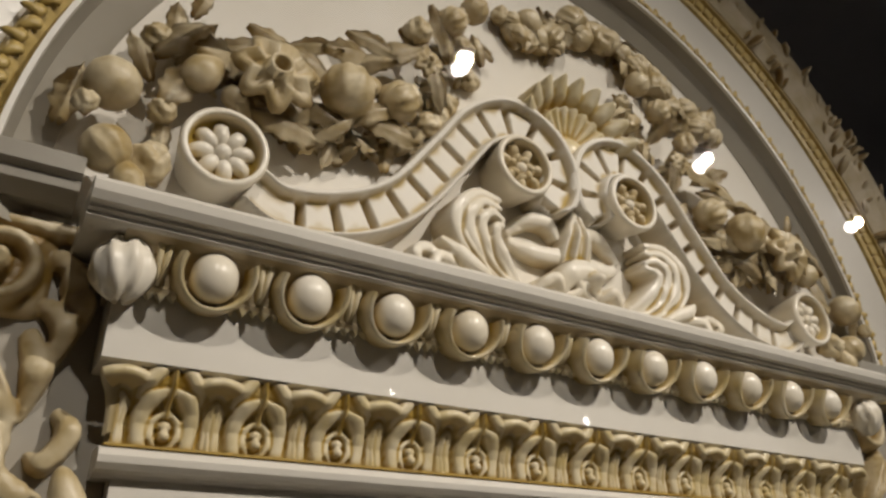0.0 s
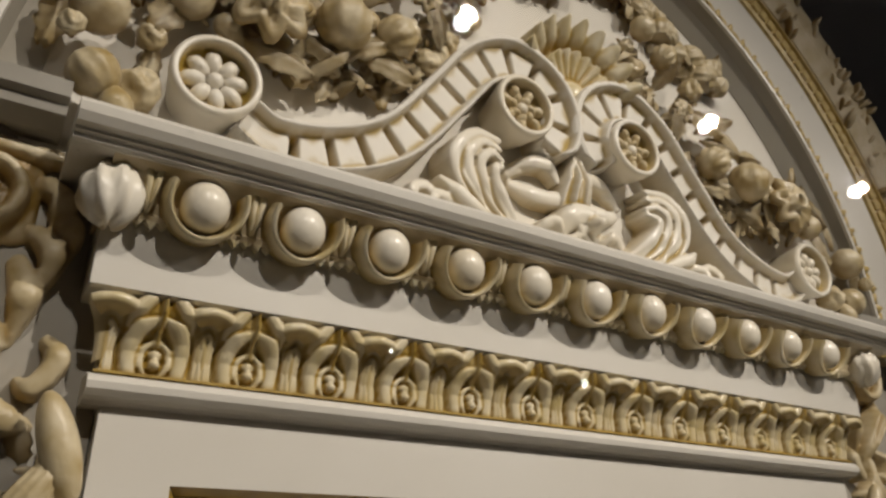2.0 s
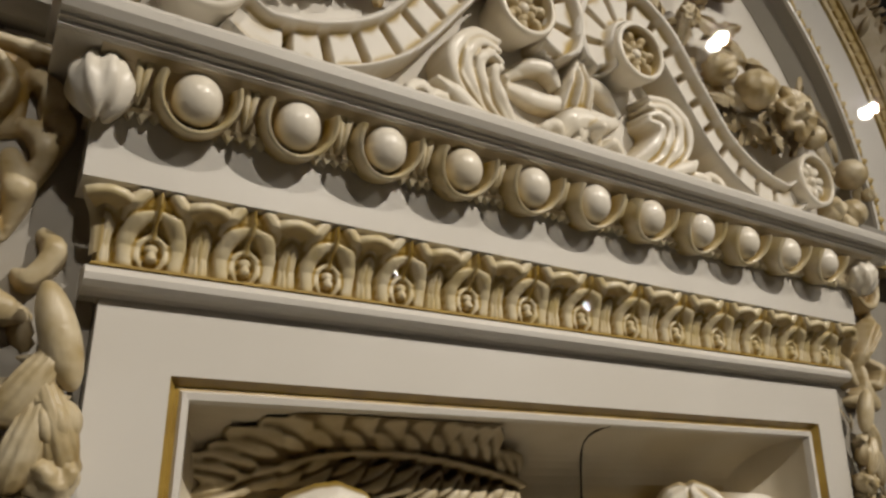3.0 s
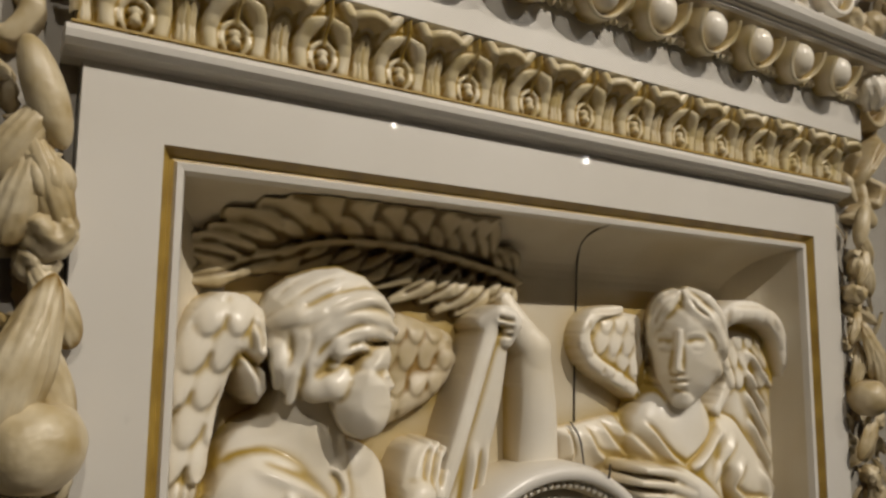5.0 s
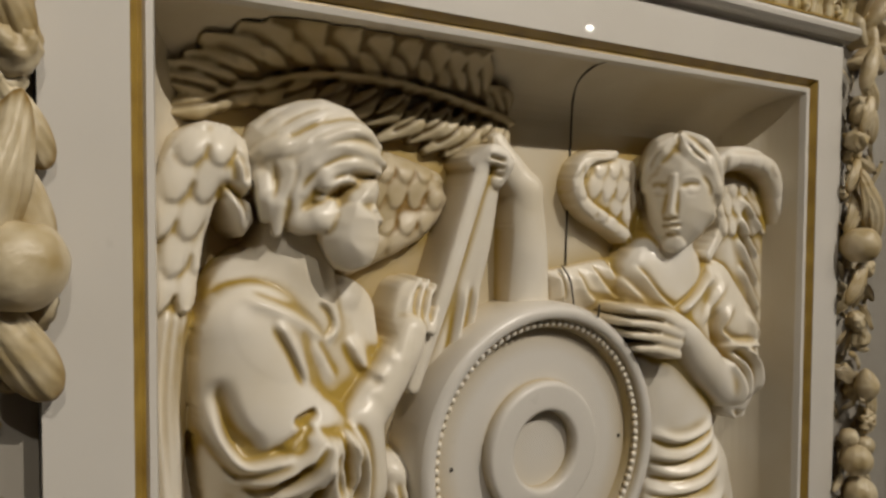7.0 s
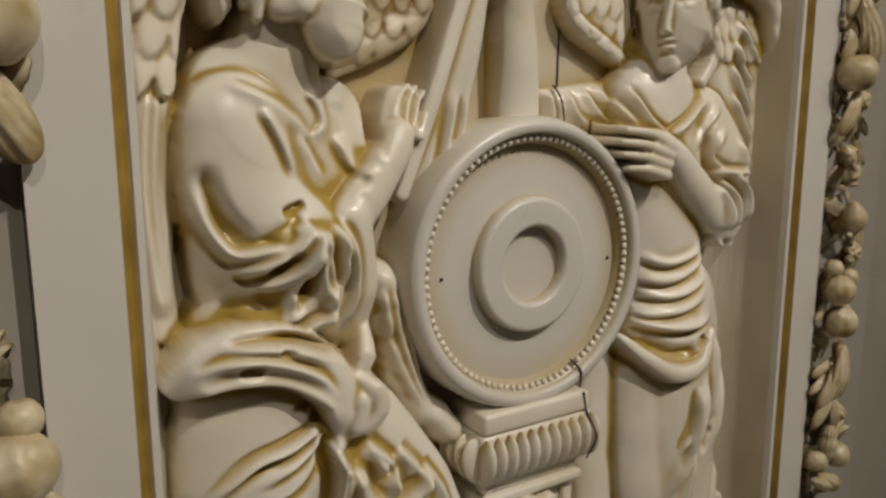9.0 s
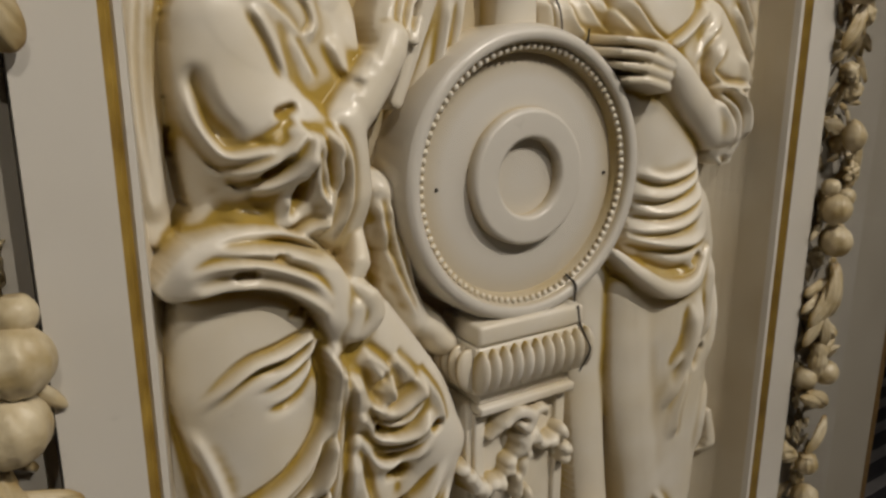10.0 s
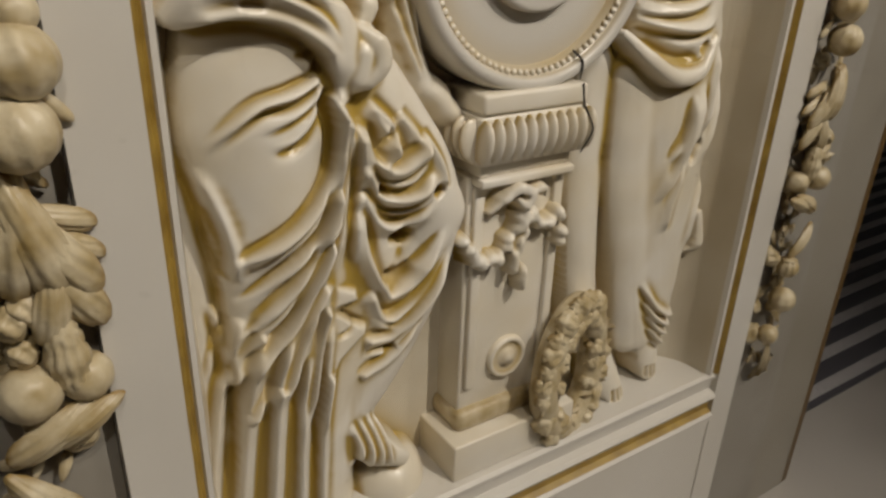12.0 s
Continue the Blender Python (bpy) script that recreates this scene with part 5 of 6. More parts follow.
    c.crease([(0.224, -0.441), (0.228, -0.466), (0.232, -0.486)], 0.004, 0.014)
    c.crease([(0.239, -0.441), (0.244, -0.470), (0.237, -0.504)], 0.004, 0.012)
    c.ridge([(0.124, -0.499), (0.150, -0.512), (0.181, -0.513), (0.205, -0.502)], 0.007, 0.012, -1, 0.3)
    c.ridge([(0.181, -0.534), (0.206, -0.520), (0.237, -0.512)], 0.006, 0.010, 1, 0.3)
    # rolled girdle and its knot
    c.limb([(0.075, -0.564), (0.101, -0.546), (0.137, -0.539), (0.181, -0.548), (0.215, -0.575), (0.234, -0.613), (0.234, -0.647)], [0.016, 0.026, 0.030, 0.030, 0.028, 0.022, 0.010], [0.085, 0.105, 0.114, 0.116, 0.116, 0.114, 0.100], 0.006, 0.6)
    c.ridge([(0.071, -0.585), (0.098, -0.570), (0.134, -0.567), (0.171, -0.576), (0.203, -0.595), (0.223, -0.628)], 0.006, 0.012, -1, 0.2)
    c.ridge([(0.083, -0.554), (0.115, -0.541), (0.157, -0.546), (0.201, -0.567), (0.224, -0.597)], 0.005, 0.010, 1, 0.3)
    c.ridge([(0.107, -0.532), (0.144, -0.530), (0.187, -0.538), (0.222, -0.561)], 0.006, 0.011, 1, 0.3)
    c.crease([(0.123, -0.551), (0.151, -0.552)], 0.006, 0.010)
    c.crease([(0.162, -0.539), (0.179, -0.538)], 0.006, 0.012)
    c.crease([(0.142, -0.524), (0.181, -0.529), (0.217, -0.543), (0.241, -0.556)], 0.007, 0.018)
    c.limb([(0.269, -0.534), (0.263, -0.562), (0.252, -0.584)], [0.008, 0.012, 0.008], [0.085, 0.105, 0.105], 0.001)
    c.limb([(0.245, -0.580), (0.266, -0.596), (0.270, -0.617), (0.256, -0.633), (0.242, -0.642)], [0.008, 0.012, 0.012, 0.011, 0.007], [0.105, 0.120, 0.120, 0.116, 0.10], 0.001)
    c.limb([(0.243, -0.588), (0.252, -0.606), (0.246, -0.632), (0.239, -0.645)], [0.008, 0.011, 0.010, 0.006], [0.105, 0.118, 0.116, 0.10], 0.001)
    # long folds of the skirt
    c.crease([(0.080, -0.695), (0.107, -0.667), (0.137, -0.645), (0.172, -0.635), (0.201, -0.623), (0.210, -0.601)], 0.005, 0.011, (0.35, 0.05))
    c.ridge([(0.085, -0.700), (0.112, -0.673), (0.142, -0.652), (0.178, -0.644), (0.208, -0.629)], 0.006, 0.010, -1, (0.4, 0.05))
    c.crease([(0.178, -0.607), (0.196, -0.604), (0.207, -0.596)], 0.004, 0.008)
    for p, w, a in (([(0.214, -0.639), (0.205, -0.671), (0.181, -0.695), (0.147, -0.705)], 0.006, -0.008), ([(0.217, -0.640), (0.225, -0.685), (0.216, -0.741), (0.183, -0.783), (0.136, -0.813), (0.099, -0.830)], 0.0075, 0.017), ([(0.222, -0.651), (0.229, -0.721), (0.217, -0.785), (0.174, -0.829), (0.113, -0.874)], 0.007, 0.015), ([(0.225, -0.748), (0.197, -0.830), (0.153, -0.878), (0.109, -0.919)], 0.007, 0.015), ([(0.219, -0.808), (0.193, -0.862), (0.163, -0.915), (0.118, -0.963), (0.097, -1.001)], 0.007, 0.016), ([(0.213, -0.866), (0.187, -0.918), (0.169, -0.974), (0.149, -1.027)], 0.007, 0.014), ([(0.208, -0.894), (0.196, -0.968), (0.181, -1.071)], 0.006, 0.015), ([(0.232, -0.666), (0.239, -0.731), (0.233, -0.797), (0.222, -0.866)], 0.006, 0.013), ([(0.243, -0.674), (0.254, -0.747), (0.250, -0.816), (0.253, -0.868)], 0.006, 0.013), ([(0.135, -0.918), (0.112, -0.955), (0.081, -1.013)], 0.007, 0.010), ([(0.150, -0.994), (0.127, -1.025), (0.111, -1.049)], 0.006, 0.010), ([(0.212, -0.993), (0.202, -1.040), (0.197, -1.088)], 0.006, 0.012)):
        c.ridge(p, w * 0.9, a * 1.1, -1, (0.06, 0.3))
    for p in ([(0.104, -0.876), (0.137, -0.851), (0.179, -0.817), (0.211, -0.780)], [(0.106, -0.920), (0.141, -0.888), (0.184, -0.843)], [(0.110, -0.978), (0.148, -0.923), (0.185, -0.875)], [(0.161, -1.048), (0.179, -0.981), (0.200, -0.917)], [(0.189, -1.087), (0.201, -0.989), (0.209, -0.936)]):
        c.crease(p, 0.005, 0.011)
    c.ridge([(0.134, -0.680), (0.167, -0.669), (0.194, -0.655), (0.212, -0.636)], 0.0045, 0.007, -1, (0.45, 0.05))
    for p in ([(0.225, -0.702), (0.212, -0.765), (0.170, -0.809), (0.123, -0.844)], [(0.225, -0.775), (0.202, -0.839), (0.162, -0.889), (0.113, -0.938)], [(0.217, -0.838), (0.193, -0.890), (0.165, -0.941), (0.134, -0.992)], [(0.212, -0.880), (0.193, -0.943), (0.177, -1.001), (0.162, -1.062)], [(0.237, -0.679), (0.246, -0.745), (0.240, -0.813), (0.231, -0.862)], [(0.110, -0.895), (0.087, -0.946), (0.075, -1.010)]):
        c.ridge(p, 0.0042, 0.0065, -1, (0.08, 0.35))
    # straight folds down to the hem
    for p, w in (([(0.117, -0.888), (0.096, -0.964), (0.052, -1.228)], 0.0065), ([(0.139, -0.918), (0.116, -1.003), (0.087, -1.259)], 0.0060), ([(0.168, -0.919), (0.147, -1.007), (0.124, -1.281)], 0.0065), ([(0.197, -0.913), (0.178, -1.010), (0.160, -1.303)], 0.0060), ([(0.220, -0.907), (0.206, -1.007), (0.192, -1.327)], 0.0060)):
        c.ridge(p, w, 0.012, -1, (0.3, 0.05))
    for p in ([(0.127, -0.928), (0.102, -1.014), (0.073, -1.250)], [(0.156, -0.946), (0.132, -1.026), (0.107, -1.271)], [(0.184, -0.948), (0.163, -1.038), (0.144, -1.294)], [(0.210, -0.959), (0.193, -1.054), (0.178, -1.319)]):
        c.crease(p, 0.0045, 0.009, (0.35, 0.05))
    # cloth that falls in zigzags between the knees
    c.body([(0.221, -0.871), (0.256, -0.890), (0.259, -0.910), (0.229, -0.913), (0.271, -0.946), (0.268, -0.959), (0.233, -0.986), (0.215, -1.020), (0.210, -0.944)], 0.055, 0.028, 0.010, 0.002)
    c.crease([(0.226, -0.910), (0.248, -0.932), (0.267, -0.944)], 0.004, 0.012)
    c.crease([(0.222, -0.948), (0.240, -0.946), (0.256, -0.928)], 0.004, 0.008)
    # cloth over the raised knee
    for p, w, a in (([(0.260, -0.659), (0.289, -0.689), (0.298, -0.725), (0.271, -0.737)], 0.007, 0.014), ([(0.251, -0.681), (0.269, -0.727), (0.299, -0.742), (0.331, -0.724), (0.341, -0.701)], 0.008, 0.017), ([(0.252, -0.728), (0.286, -0.776), (0.327, -0.777), (0.356, -0.750)], 0.008, 0.018), ([(0.255, -0.761), (0.284, -0.809), (0.319, -0.819), (0.362, -0.787)], 0.007, 0.015), ([(0.257, -0.784), (0.272, -0.860), (0.302, -0.914), (0.346, -0.882), (0.382, -0.827)], 0.008, 0.018), ([(0.268, -0.895), (0.299, -0.950), (0.343, -0.927), (0.386, -0.864)], 0.007, 0.014), ([(0.266, -0.974), (0.309, -0.974), (0.358, -0.924), (0.395, -0.868)], 0.007, 0.013), ([(0.261, -1.030), (0.305, -1.008), (0.353, -0.964)], 0.006, 0.012), ([(0.301, -0.677), (0.327, -0.707), (0.340, -0.740)], 0.007, 0.010), ([(0.334, -0.702), (0.363, -0.745), (0.372, -0.787)], 0.006, 0.012)):
        c.ridge(p, w, a * 0.85, 1, (0.08, 0.25))
    for p, w in (([(0.280, -0.697), (0.297, -0.706)], 0.010), ([(0.351, -0.784), (0.371, -0.773)], 0.008), ([(0.279, -0.762), (0.296, -0.773)], 0.006), ([(0.298, -0.835), (0.338, -0.840)], 0.010), ([(0.296, -0.878), (0.317, -0.895), (0.338, -0.877)], 0.010), ([(0.295, -0.999), (0.312, -0.992)], 0.006)):
        c.crease(p, w, 0.020)
    for p in ([(0.263, -0.669), (0.295, -0.713), (0.287, -0.735)], [(0.254, -0.706), (0.277, -0.753), (0.313, -0.760), (0.348, -0.730)], [(0.254, -0.747), (0.285, -0.794), (0.325, -0.800), (0.360, -0.771)], [(0.263, -0.838), (0.295, -0.900), (0.336, -0.880), (0.377, -0.828)], [(0.269, -0.937), (0.309, -0.965), (0.353, -0.927), (0.393, -0.867)], [(0.266, -1.002), (0.308, -0.992), (0.355, -0.945)]):
        c.ridge(p, 0.0042, 0.007, 1, 0.3)
    # cloth behind
    c.ridge([(0.075, -0.711), (0.092, -0.753), (0.105, -0.802), (0.108, -0.860)], 0.006, 0.012, -1, 0.2)
    c.crease([(0.082, -0.772), (0.095, -0.830), (0.112, -0.856)], 0.005, 0.008)
    c.ridge([(0.089, -0.883), (0.097, -0.946), (0.103, -1.012)], 0.006, 0.010, -1, 0.2)
    # foot on a globe
    c.dome(0.325, -1.250, 0.062, 0.058, 0.0, 0.085)
    c.limb([(0.27, -1.13), (0.29, -1.165), (0.325, -1.19)], [0.030, 0.026, 0.016], [0.06, 0.075, 0.075])
    for k in range(4):
        c.ridge([(0.25 + 0.014 * k, -1.10), (0.264 + 0.013 * k, -1.15), (0.255 + 0.016 * k, -1.19)], 0.0045, 0.010, 1, 0.2)
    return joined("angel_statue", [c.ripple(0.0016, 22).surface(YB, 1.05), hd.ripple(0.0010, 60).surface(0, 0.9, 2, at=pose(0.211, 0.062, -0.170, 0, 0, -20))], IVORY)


tagged(statue_left(), "ivory glazed relief statue with wings and heavy drapery", "statue")


def statue_right():
    c = Carving(0.535, 0.986, -1.256, -0.060, 0.0016)
    # wings
    c.body([(0.600, -0.168), (0.606, -0.139), (0.636, -0.122), (0.679, -0.119), (0.724, -0.125), (0.736, -0.173), (0.731, -0.254), (0.695, -0.247), (0.652, -0.212), (0.615, -0.194)], 0.002, 0.018, 0.035, 0.003)
    c.limb([(0.718, -0.252), (0.668, -0.221), (0.622, -0.198), (0.600, -0.175), (0.600, -0.149), (0.622, -0.128), (0.674, -0.119)], [0.010, 0.011, 0.012, 0.012, 0.011, 0.010, 0.007], [0.022, 0.026, 0.028, 0.028, 0.028, 0.026, 0.022], 0.006)
    scales(c, 0.575, 0.70, -0.245, -0.125, 0.026, 0.030, 0.009, 0.3)
    c.body([(0.850, -0.155), (0.881, -0.124), (0.929, -0.125), (0.981, -0.161), (1.000, -0.223), (1.000, -0.348), (0.969, -0.433), (0.904, -0.392), (0.856, -0.272)], 0.020, 0.030, 0.030, 0.003)
    c.limb([(0.829, -0.262), (0.859, -0.221), (0.838, -0.176), (0.828, -0.143), (0.854, -0.120), (0.905, -0.120), (0.952, -0.144), (0.977, -0.205), (0.984, -0.293), (0.976, -0.396)], [0.010, 0.012, 0.013, 0.015, 0.017, 0.018, 0.016, 0.014, 0.011, 0.006], [0.06, 0.058, 0.055, 0.070, 0.080, 0.083, 0.080, 0.072, 0.062, 0.05], 0.003)
    scales(c, 0.84, 0.972, -0.235, -0.115, 0.024, 0.030, 0.007, -0.2)
    for p in ([(0.900, -0.171), (0.929, -0.205), (0.957, -0.232)], [(0.896, -0.197), (0.919, -0.236), (0.954, -0.271)], [(0.896, -0.231), (0.925, -0.275), (0.956, -0.315)], [(0.901, -0.274), (0.932, -0.318), (0.959, -0.359)], [(0.911, -0.326), (0.938, -0.362), (0.963, -0.399)]):
        c.ridge(p, 0.005, 0.010, 1, 0.25)
    # legs
    c.limb([(0.80, -0.60), (0.82, -0.75), (0.835, -0.92), (0.85, -1.08), (0.855, -1.15)], [0.095, 0.10, 0.085, 0.058, 0.045], [0.085, 0.085, 0.075, 0.065, 0.06], 0.008, 0.6)
    c.limb([(0.67, -0.66), (0.662, -0.80), (0.675, -0.98), (0.70, -1.12)], [0.040, 0.036, 0.034, 0.034], [0.045, 0.045, 0.05, 0.05], 0.006, 0.7)
    c.limb([(0.73, -0.68), (0.745, -0.85), (0.78, -1.0), (0.82, -1.14)], [0.05, 0.05, 0.045, 0.05], [0.07, 0.07, 0.065, 0.06], 0.008, 0.6)
    # torso
    c.limb([(0.755, -0.305), (0.765, -0.40), (0.775, -0.52)], [0.085, 0.082, 0.075], [0.072, 0.082, 0.08], 0.008, 0.6)
    c.body([(0.558, -0.277), (0.596, -0.273), (0.647, -0.266), (0.691, -0.261), (0.719, -0.284), (0.726, -0.331), (0.712, -0.361), (0.647, -0.352), (0.566, -0.324)], 0.000, 0.024, 0.050, 0.006)
    c.limb([(0.84, -0.315), (0.875, -0.37), (0.895, -0.44), (0.885, -0.475)], [0.048, 0.05, 0.046, 0.035], [0.075, 0.085, 0.085, 0.08], 0.006, 0.75)
    # neck and head
    c.limb([(0.756, -0.221), (0.760, -0.276), (0.767, -0.324)], [0.034, 0.032, 0.055], [0.072, 0.072, 0.070], 0.006, 0.8)
    hd = Carving(-0.10, 0.10, -0.13, 0.12, 0.0012)
    hd.body([(-0.0490, 0.0077), (-0.0441, 0.0444), (-0.0252, 0.0713), (0.0012, 0.0825), (0.0303, 0.0741), (0.0497, 0.0436), (0.0562, 0.0069), (0.0492, -0.0313), (0.0339, -0.0570), (0.0095, -0.0815), (-0.0097, -0.0869), (-0.0273, -0.0713), (-0.0413, -0.0393)], 0.0, 0.050, 0.052, 0.003)
    for p in ([(-0.0403, 0.0102), (-0.0270, 0.0151), (-0.0146, 0.0087)], [(-0.0023, 0.0097), (0.0146, 0.0154), (0.0321, 0.0115)]):
        hd.crease([(x, z - 0.004) for x, z in p], 0.0090, 0.0040)
        hd.ridge([(x, z + 0.0045) for x, z in p], 0.0030, 0.0012, 1, 0.3)
    for p in ([(-0.0263, 0.0014)], [(0.0161, 0.0034)]):
        hd.dome(*p[0], 0.0085, 0.0034, 0.037, 0.0045, 0, 2, 0.002)
        hd.crease([(p[0][0] - 0.010, p[0][1] - 0.005), (p[0][0], p[0][1] - 0.007), (p[0][0] + 0.010, p[0][1] - 0.005)], 0.0025, 0.0012)
    hd.limb([(-0.0076, 0.0209), (-0.0093, -0.0041), (-0.0117, -0.0275)], [0.0046, 0.0048, 0.0056], [0.0475, 0.0510, 0.0560], 0.007)
    hd.dome(*[(-0.0109, -0.0307)][0], 0.0080, 0.0038, 0.046, 0.007, 0, 2, 0.004)
    hd.dome(*[(-0.0087, -0.0411)][0], 0.0105, 0.0030, 0.0455, 0.0045, 0, 2, 0.002)
    hd.dome(*[(-0.0079, -0.0500)][0], 0.0090, 0.0036, 0.0445, 0.0050, 0, 2, 0.002)
    hd.crease([(-0.0234, -0.0463), (-0.0087, -0.0452), (0.0059, -0.0441)], 0.0020, 0.004)
    hd.crease([(-0.0180, -0.0590), (-0.0072, -0.0596), (0.0035, -0.0577)], 0.0035, 0.0025)
    hd.dome(*[(-0.0065, -0.0716)][0], 0.016, 0.012, 0.030, 0.009, 0, 2, 0.008)
    # parted, waved hair
    for p, r, t in (([(-0.0012, 0.0744), (0.0134, 0.0565), (0.0331, 0.0388), (0.0480, 0.0116)], 0.0105, (0.038, 0.048, 0.044, 0.030)), ([(0.0073, 0.0792), (0.0302, 0.0645), (0.0467, 0.0388), (0.0540, 0.0117)], 0.0100, (0.030, 0.040, 0.034, 0.022)), ([(0.0435, 0.0148), (0.0509, -0.0011), (0.0462, -0.0202)], 0.0085, (0.030, 0.032, 0.024, 0.016)), ([(-0.0050, 0.0736), (-0.0237, 0.0582), (-0.0379, 0.0354), (-0.0450, 0.0061)], 0.0100, (0.038, 0.046, 0.036, 0.020)), ([(-0.0112, 0.0777), (-0.0315, 0.0632), (-0.0457, 0.0354)], 0.0090, (0.028, 0.034, 0.026, 0.016)), ([(0.0387, -0.0172), (0.0447, -0.0314), (0.0385, -0.0442)], 0.0060, (0.022, 0.024, 0.02, 0.014))):
        hd.limb(p, [r * 0.8, r * 1.2, r * 1.1, r * 0.7], t, 0.005)
    for p in ([(0.0058, 0.0711), (0.0179, 0.0532), (0.0391, 0.0372)], [(0.0134, 0.0710), (0.0332, 0.0532), (0.0466, 0.0292)], [(-0.0144, 0.0696), (-0.0316, 0.0501), (-0.0426, 0.0240)], [(0.0269, 0.0243), (0.0389, 0.0084), (0.0403, -0.0076)]):
        hd.crease(p, 0.0026, 0.0042)
    hd.crease([(-0.0027, 0.0825), (-0.0027, 0.0728), (-0.0012, 0.0614)], 0.0026, 0.006)
    # robe: neckline, shoulder, sleeve
    c.ridge([(0.682, -0.271), (0.710, -0.315), (0.739, -0.341)], 0.005, 0.010, 1, 0.2)
    c.ridge([(0.828, -0.282), (0.783, -0.312), (0.733, -0.340)], 0.005, 0.011, -1, 0.2)
    c.ridge([(0.852, -0.295), (0.814, -0.333), (0.796, -0.364)], 0.005, 0.008, 1, 0.3)
    for p in ([(0.571, -0.277), (0.578, -0.300), (0.582, -0.325)], [(0.604, -0.274), (0.616, -0.308), (0.641, -0.326)], [(0.630, -0.269), (0.651, -0.304), (0.685, -0.330)], [(0.658, -0.265), (0.675, -0.300), (0.697, -0.328)]):
        c.ridge(p, 0.0052, 0.008, 1, 0.25)
    c.ridge([(0.858, -0.327), (0.832, -0.370), (0.875, -0.399)], 0.006, 0.011, 1, 0.3)
    c.ridge([(0.884, -0.337), (0.897, -0.381), (0.883, -0.411)], 0.006, 0.010, 1, 0.3)
    c.crease([(0.827, -0.334), (0.824, -0.373), (0.837, -0.392)], 0.007, 0.012)
    # forearm and the palm on the breast
    c.limb([(0.840, -0.452), (0.784, -0.410), (0.743, -0.372), (0.710, -0.350)], [0.030, 0.029, 0.022, 0.020], [0.100, 0.106, 0.106, 0.104], 0.003, 0.9)
    for p in ([(0.720, -0.353), (0.686, -0.336), (0.648, -0.330)], [(0.715, -0.363), (0.676, -0.350), (0.640, -0.345)], [(0.713, -0.376), (0.676, -0.366), (0.643, -0.361)], [(0.711, -0.390), (0.682, -0.382), (0.655, -0.380)]):
        c.limb(p, [0.0085, 0.0076, 0.0060], [0.106, 0.102, 0.088], 0.0006)
    for p in ([(0.821, -0.402), (0.849, -0.438), (0.848, -0.491)], [(0.843, -0.399), (0.879, -0.432), (0.884, -0.485)], [(0.866, -0.395), (0.904, -0.424), (0.914, -0.475)]):
        c.ridge(p, 0.006, 0.014, 1, 0.2)
    c.ridge([(0.825, -0.396), (0.862, -0.392), (0.907, -0.396)], 0.006, 0.010, 1, 0.3)
    c.ridge([(0.858, -0.492), (0.887, -0.512), (0.903, -0.496)], 0.006, 0.010, 1, 0.3)
    # swathes round the waist
    for p in ([(0.700, -0.502), (0.744, -0.518), (0.800, -0.508), (0.830, -0.491)], [(0.695, -0.535), (0.750, -0.544), (0.808, -0.525), (0.837, -0.501)], [(0.688, -0.556), (0.755, -0.567), (0.823, -0.550), (0.852, -0.519)], [(0.683, -0.571), (0.722, -0.590), (0.783, -0.587), (0.843, -0.567)]):
        c.ridge(p, 0.0058, 0.0075, -1, (0.18, 0.35))
    c.ridge([(0.671, -0.578), (0.718, -0.605), (0.792, -0.615), (0.859, -0.602)], 0.007, 0.011, -1, (0.06, 0.3))
    c.limb([(0.672, -0.616), (0.711, -0.650), (0.763, -0.679), (0.817, -0.674), (0.850, -0.632)], [0.008, 0.012, 0.014, 0.012, 0.007], [0.070, 0.094, 0.102, 0.098, 0.085], 0.003)
    c.crease([(0.708, -0.624), (0.769, -0.652), (0.819, -0.651)], 0.011, 0.014)
    c.crease([(0.813, -0.648), (0.835, -0.634)], 0.007, 0.012)
    # falling folds
    for p, w, a, s in (([(0.888, -0.526), (0.944, -0.616), (0.974, -0.719)], 0.008, 0.014, -1), ([(0.879, -0.589), (0.914, -0.665), (0.901, -0.756), (0.884, -0.838)], 0.008, 0.013, 1), ([(0.871, -0.632), (0.863, -0.712), (0.855, -0.784)], 0.007, 0.012, 1), ([(0.841, -0.690), (0.833, -0.752), (0.808, -0.829), (0.786, -0.889)], 0.008, 0.013, 1), ([(0.821, -0.705), (0.815, -0.768), (0.792, -0.818)], 0.007, 0.010, -1), ([(0.958, -0.733), (0.955, -0.811), (0.957, -0.872)], 0.007, 0.012, 1), ([(0.917, -0.852), (0.896, -0.917), (0.892, -0.997)], 0.007, 0.011, 1), ([(0.832, -0.811), (0.816, -0.884), (0.817, -0.943)], 0.007, 0.009, 1)):
        c.ridge(p, w, a, s, 0.25)
    c.crease([(0.849, -0.831), (0.856, -0.800), (0.868, -0.788)], 0.009, 0.016)
    c.crease([(0.795, -0.847), (0.808, -0.785), (0.816, -0.732)], 0.006, 0.008)
    # ragged edge of the cloth
    for p in ([(1.000, -0.837), (1.034, -0.895), (1.007, -0.933)], [(1.010, -0.912), (1.007, -0.966), (0.970, -0.980)], [(0.983, -0.961), (0.997, -1.009), (0.966, -1.024)], [(0.937, -0.939), (0.946, -0.995), (0.929, -1.013)]):
        c.limb(p, [0.010, 0.013, 0.006], [0.05, 0.056, 0.035], 0.001)
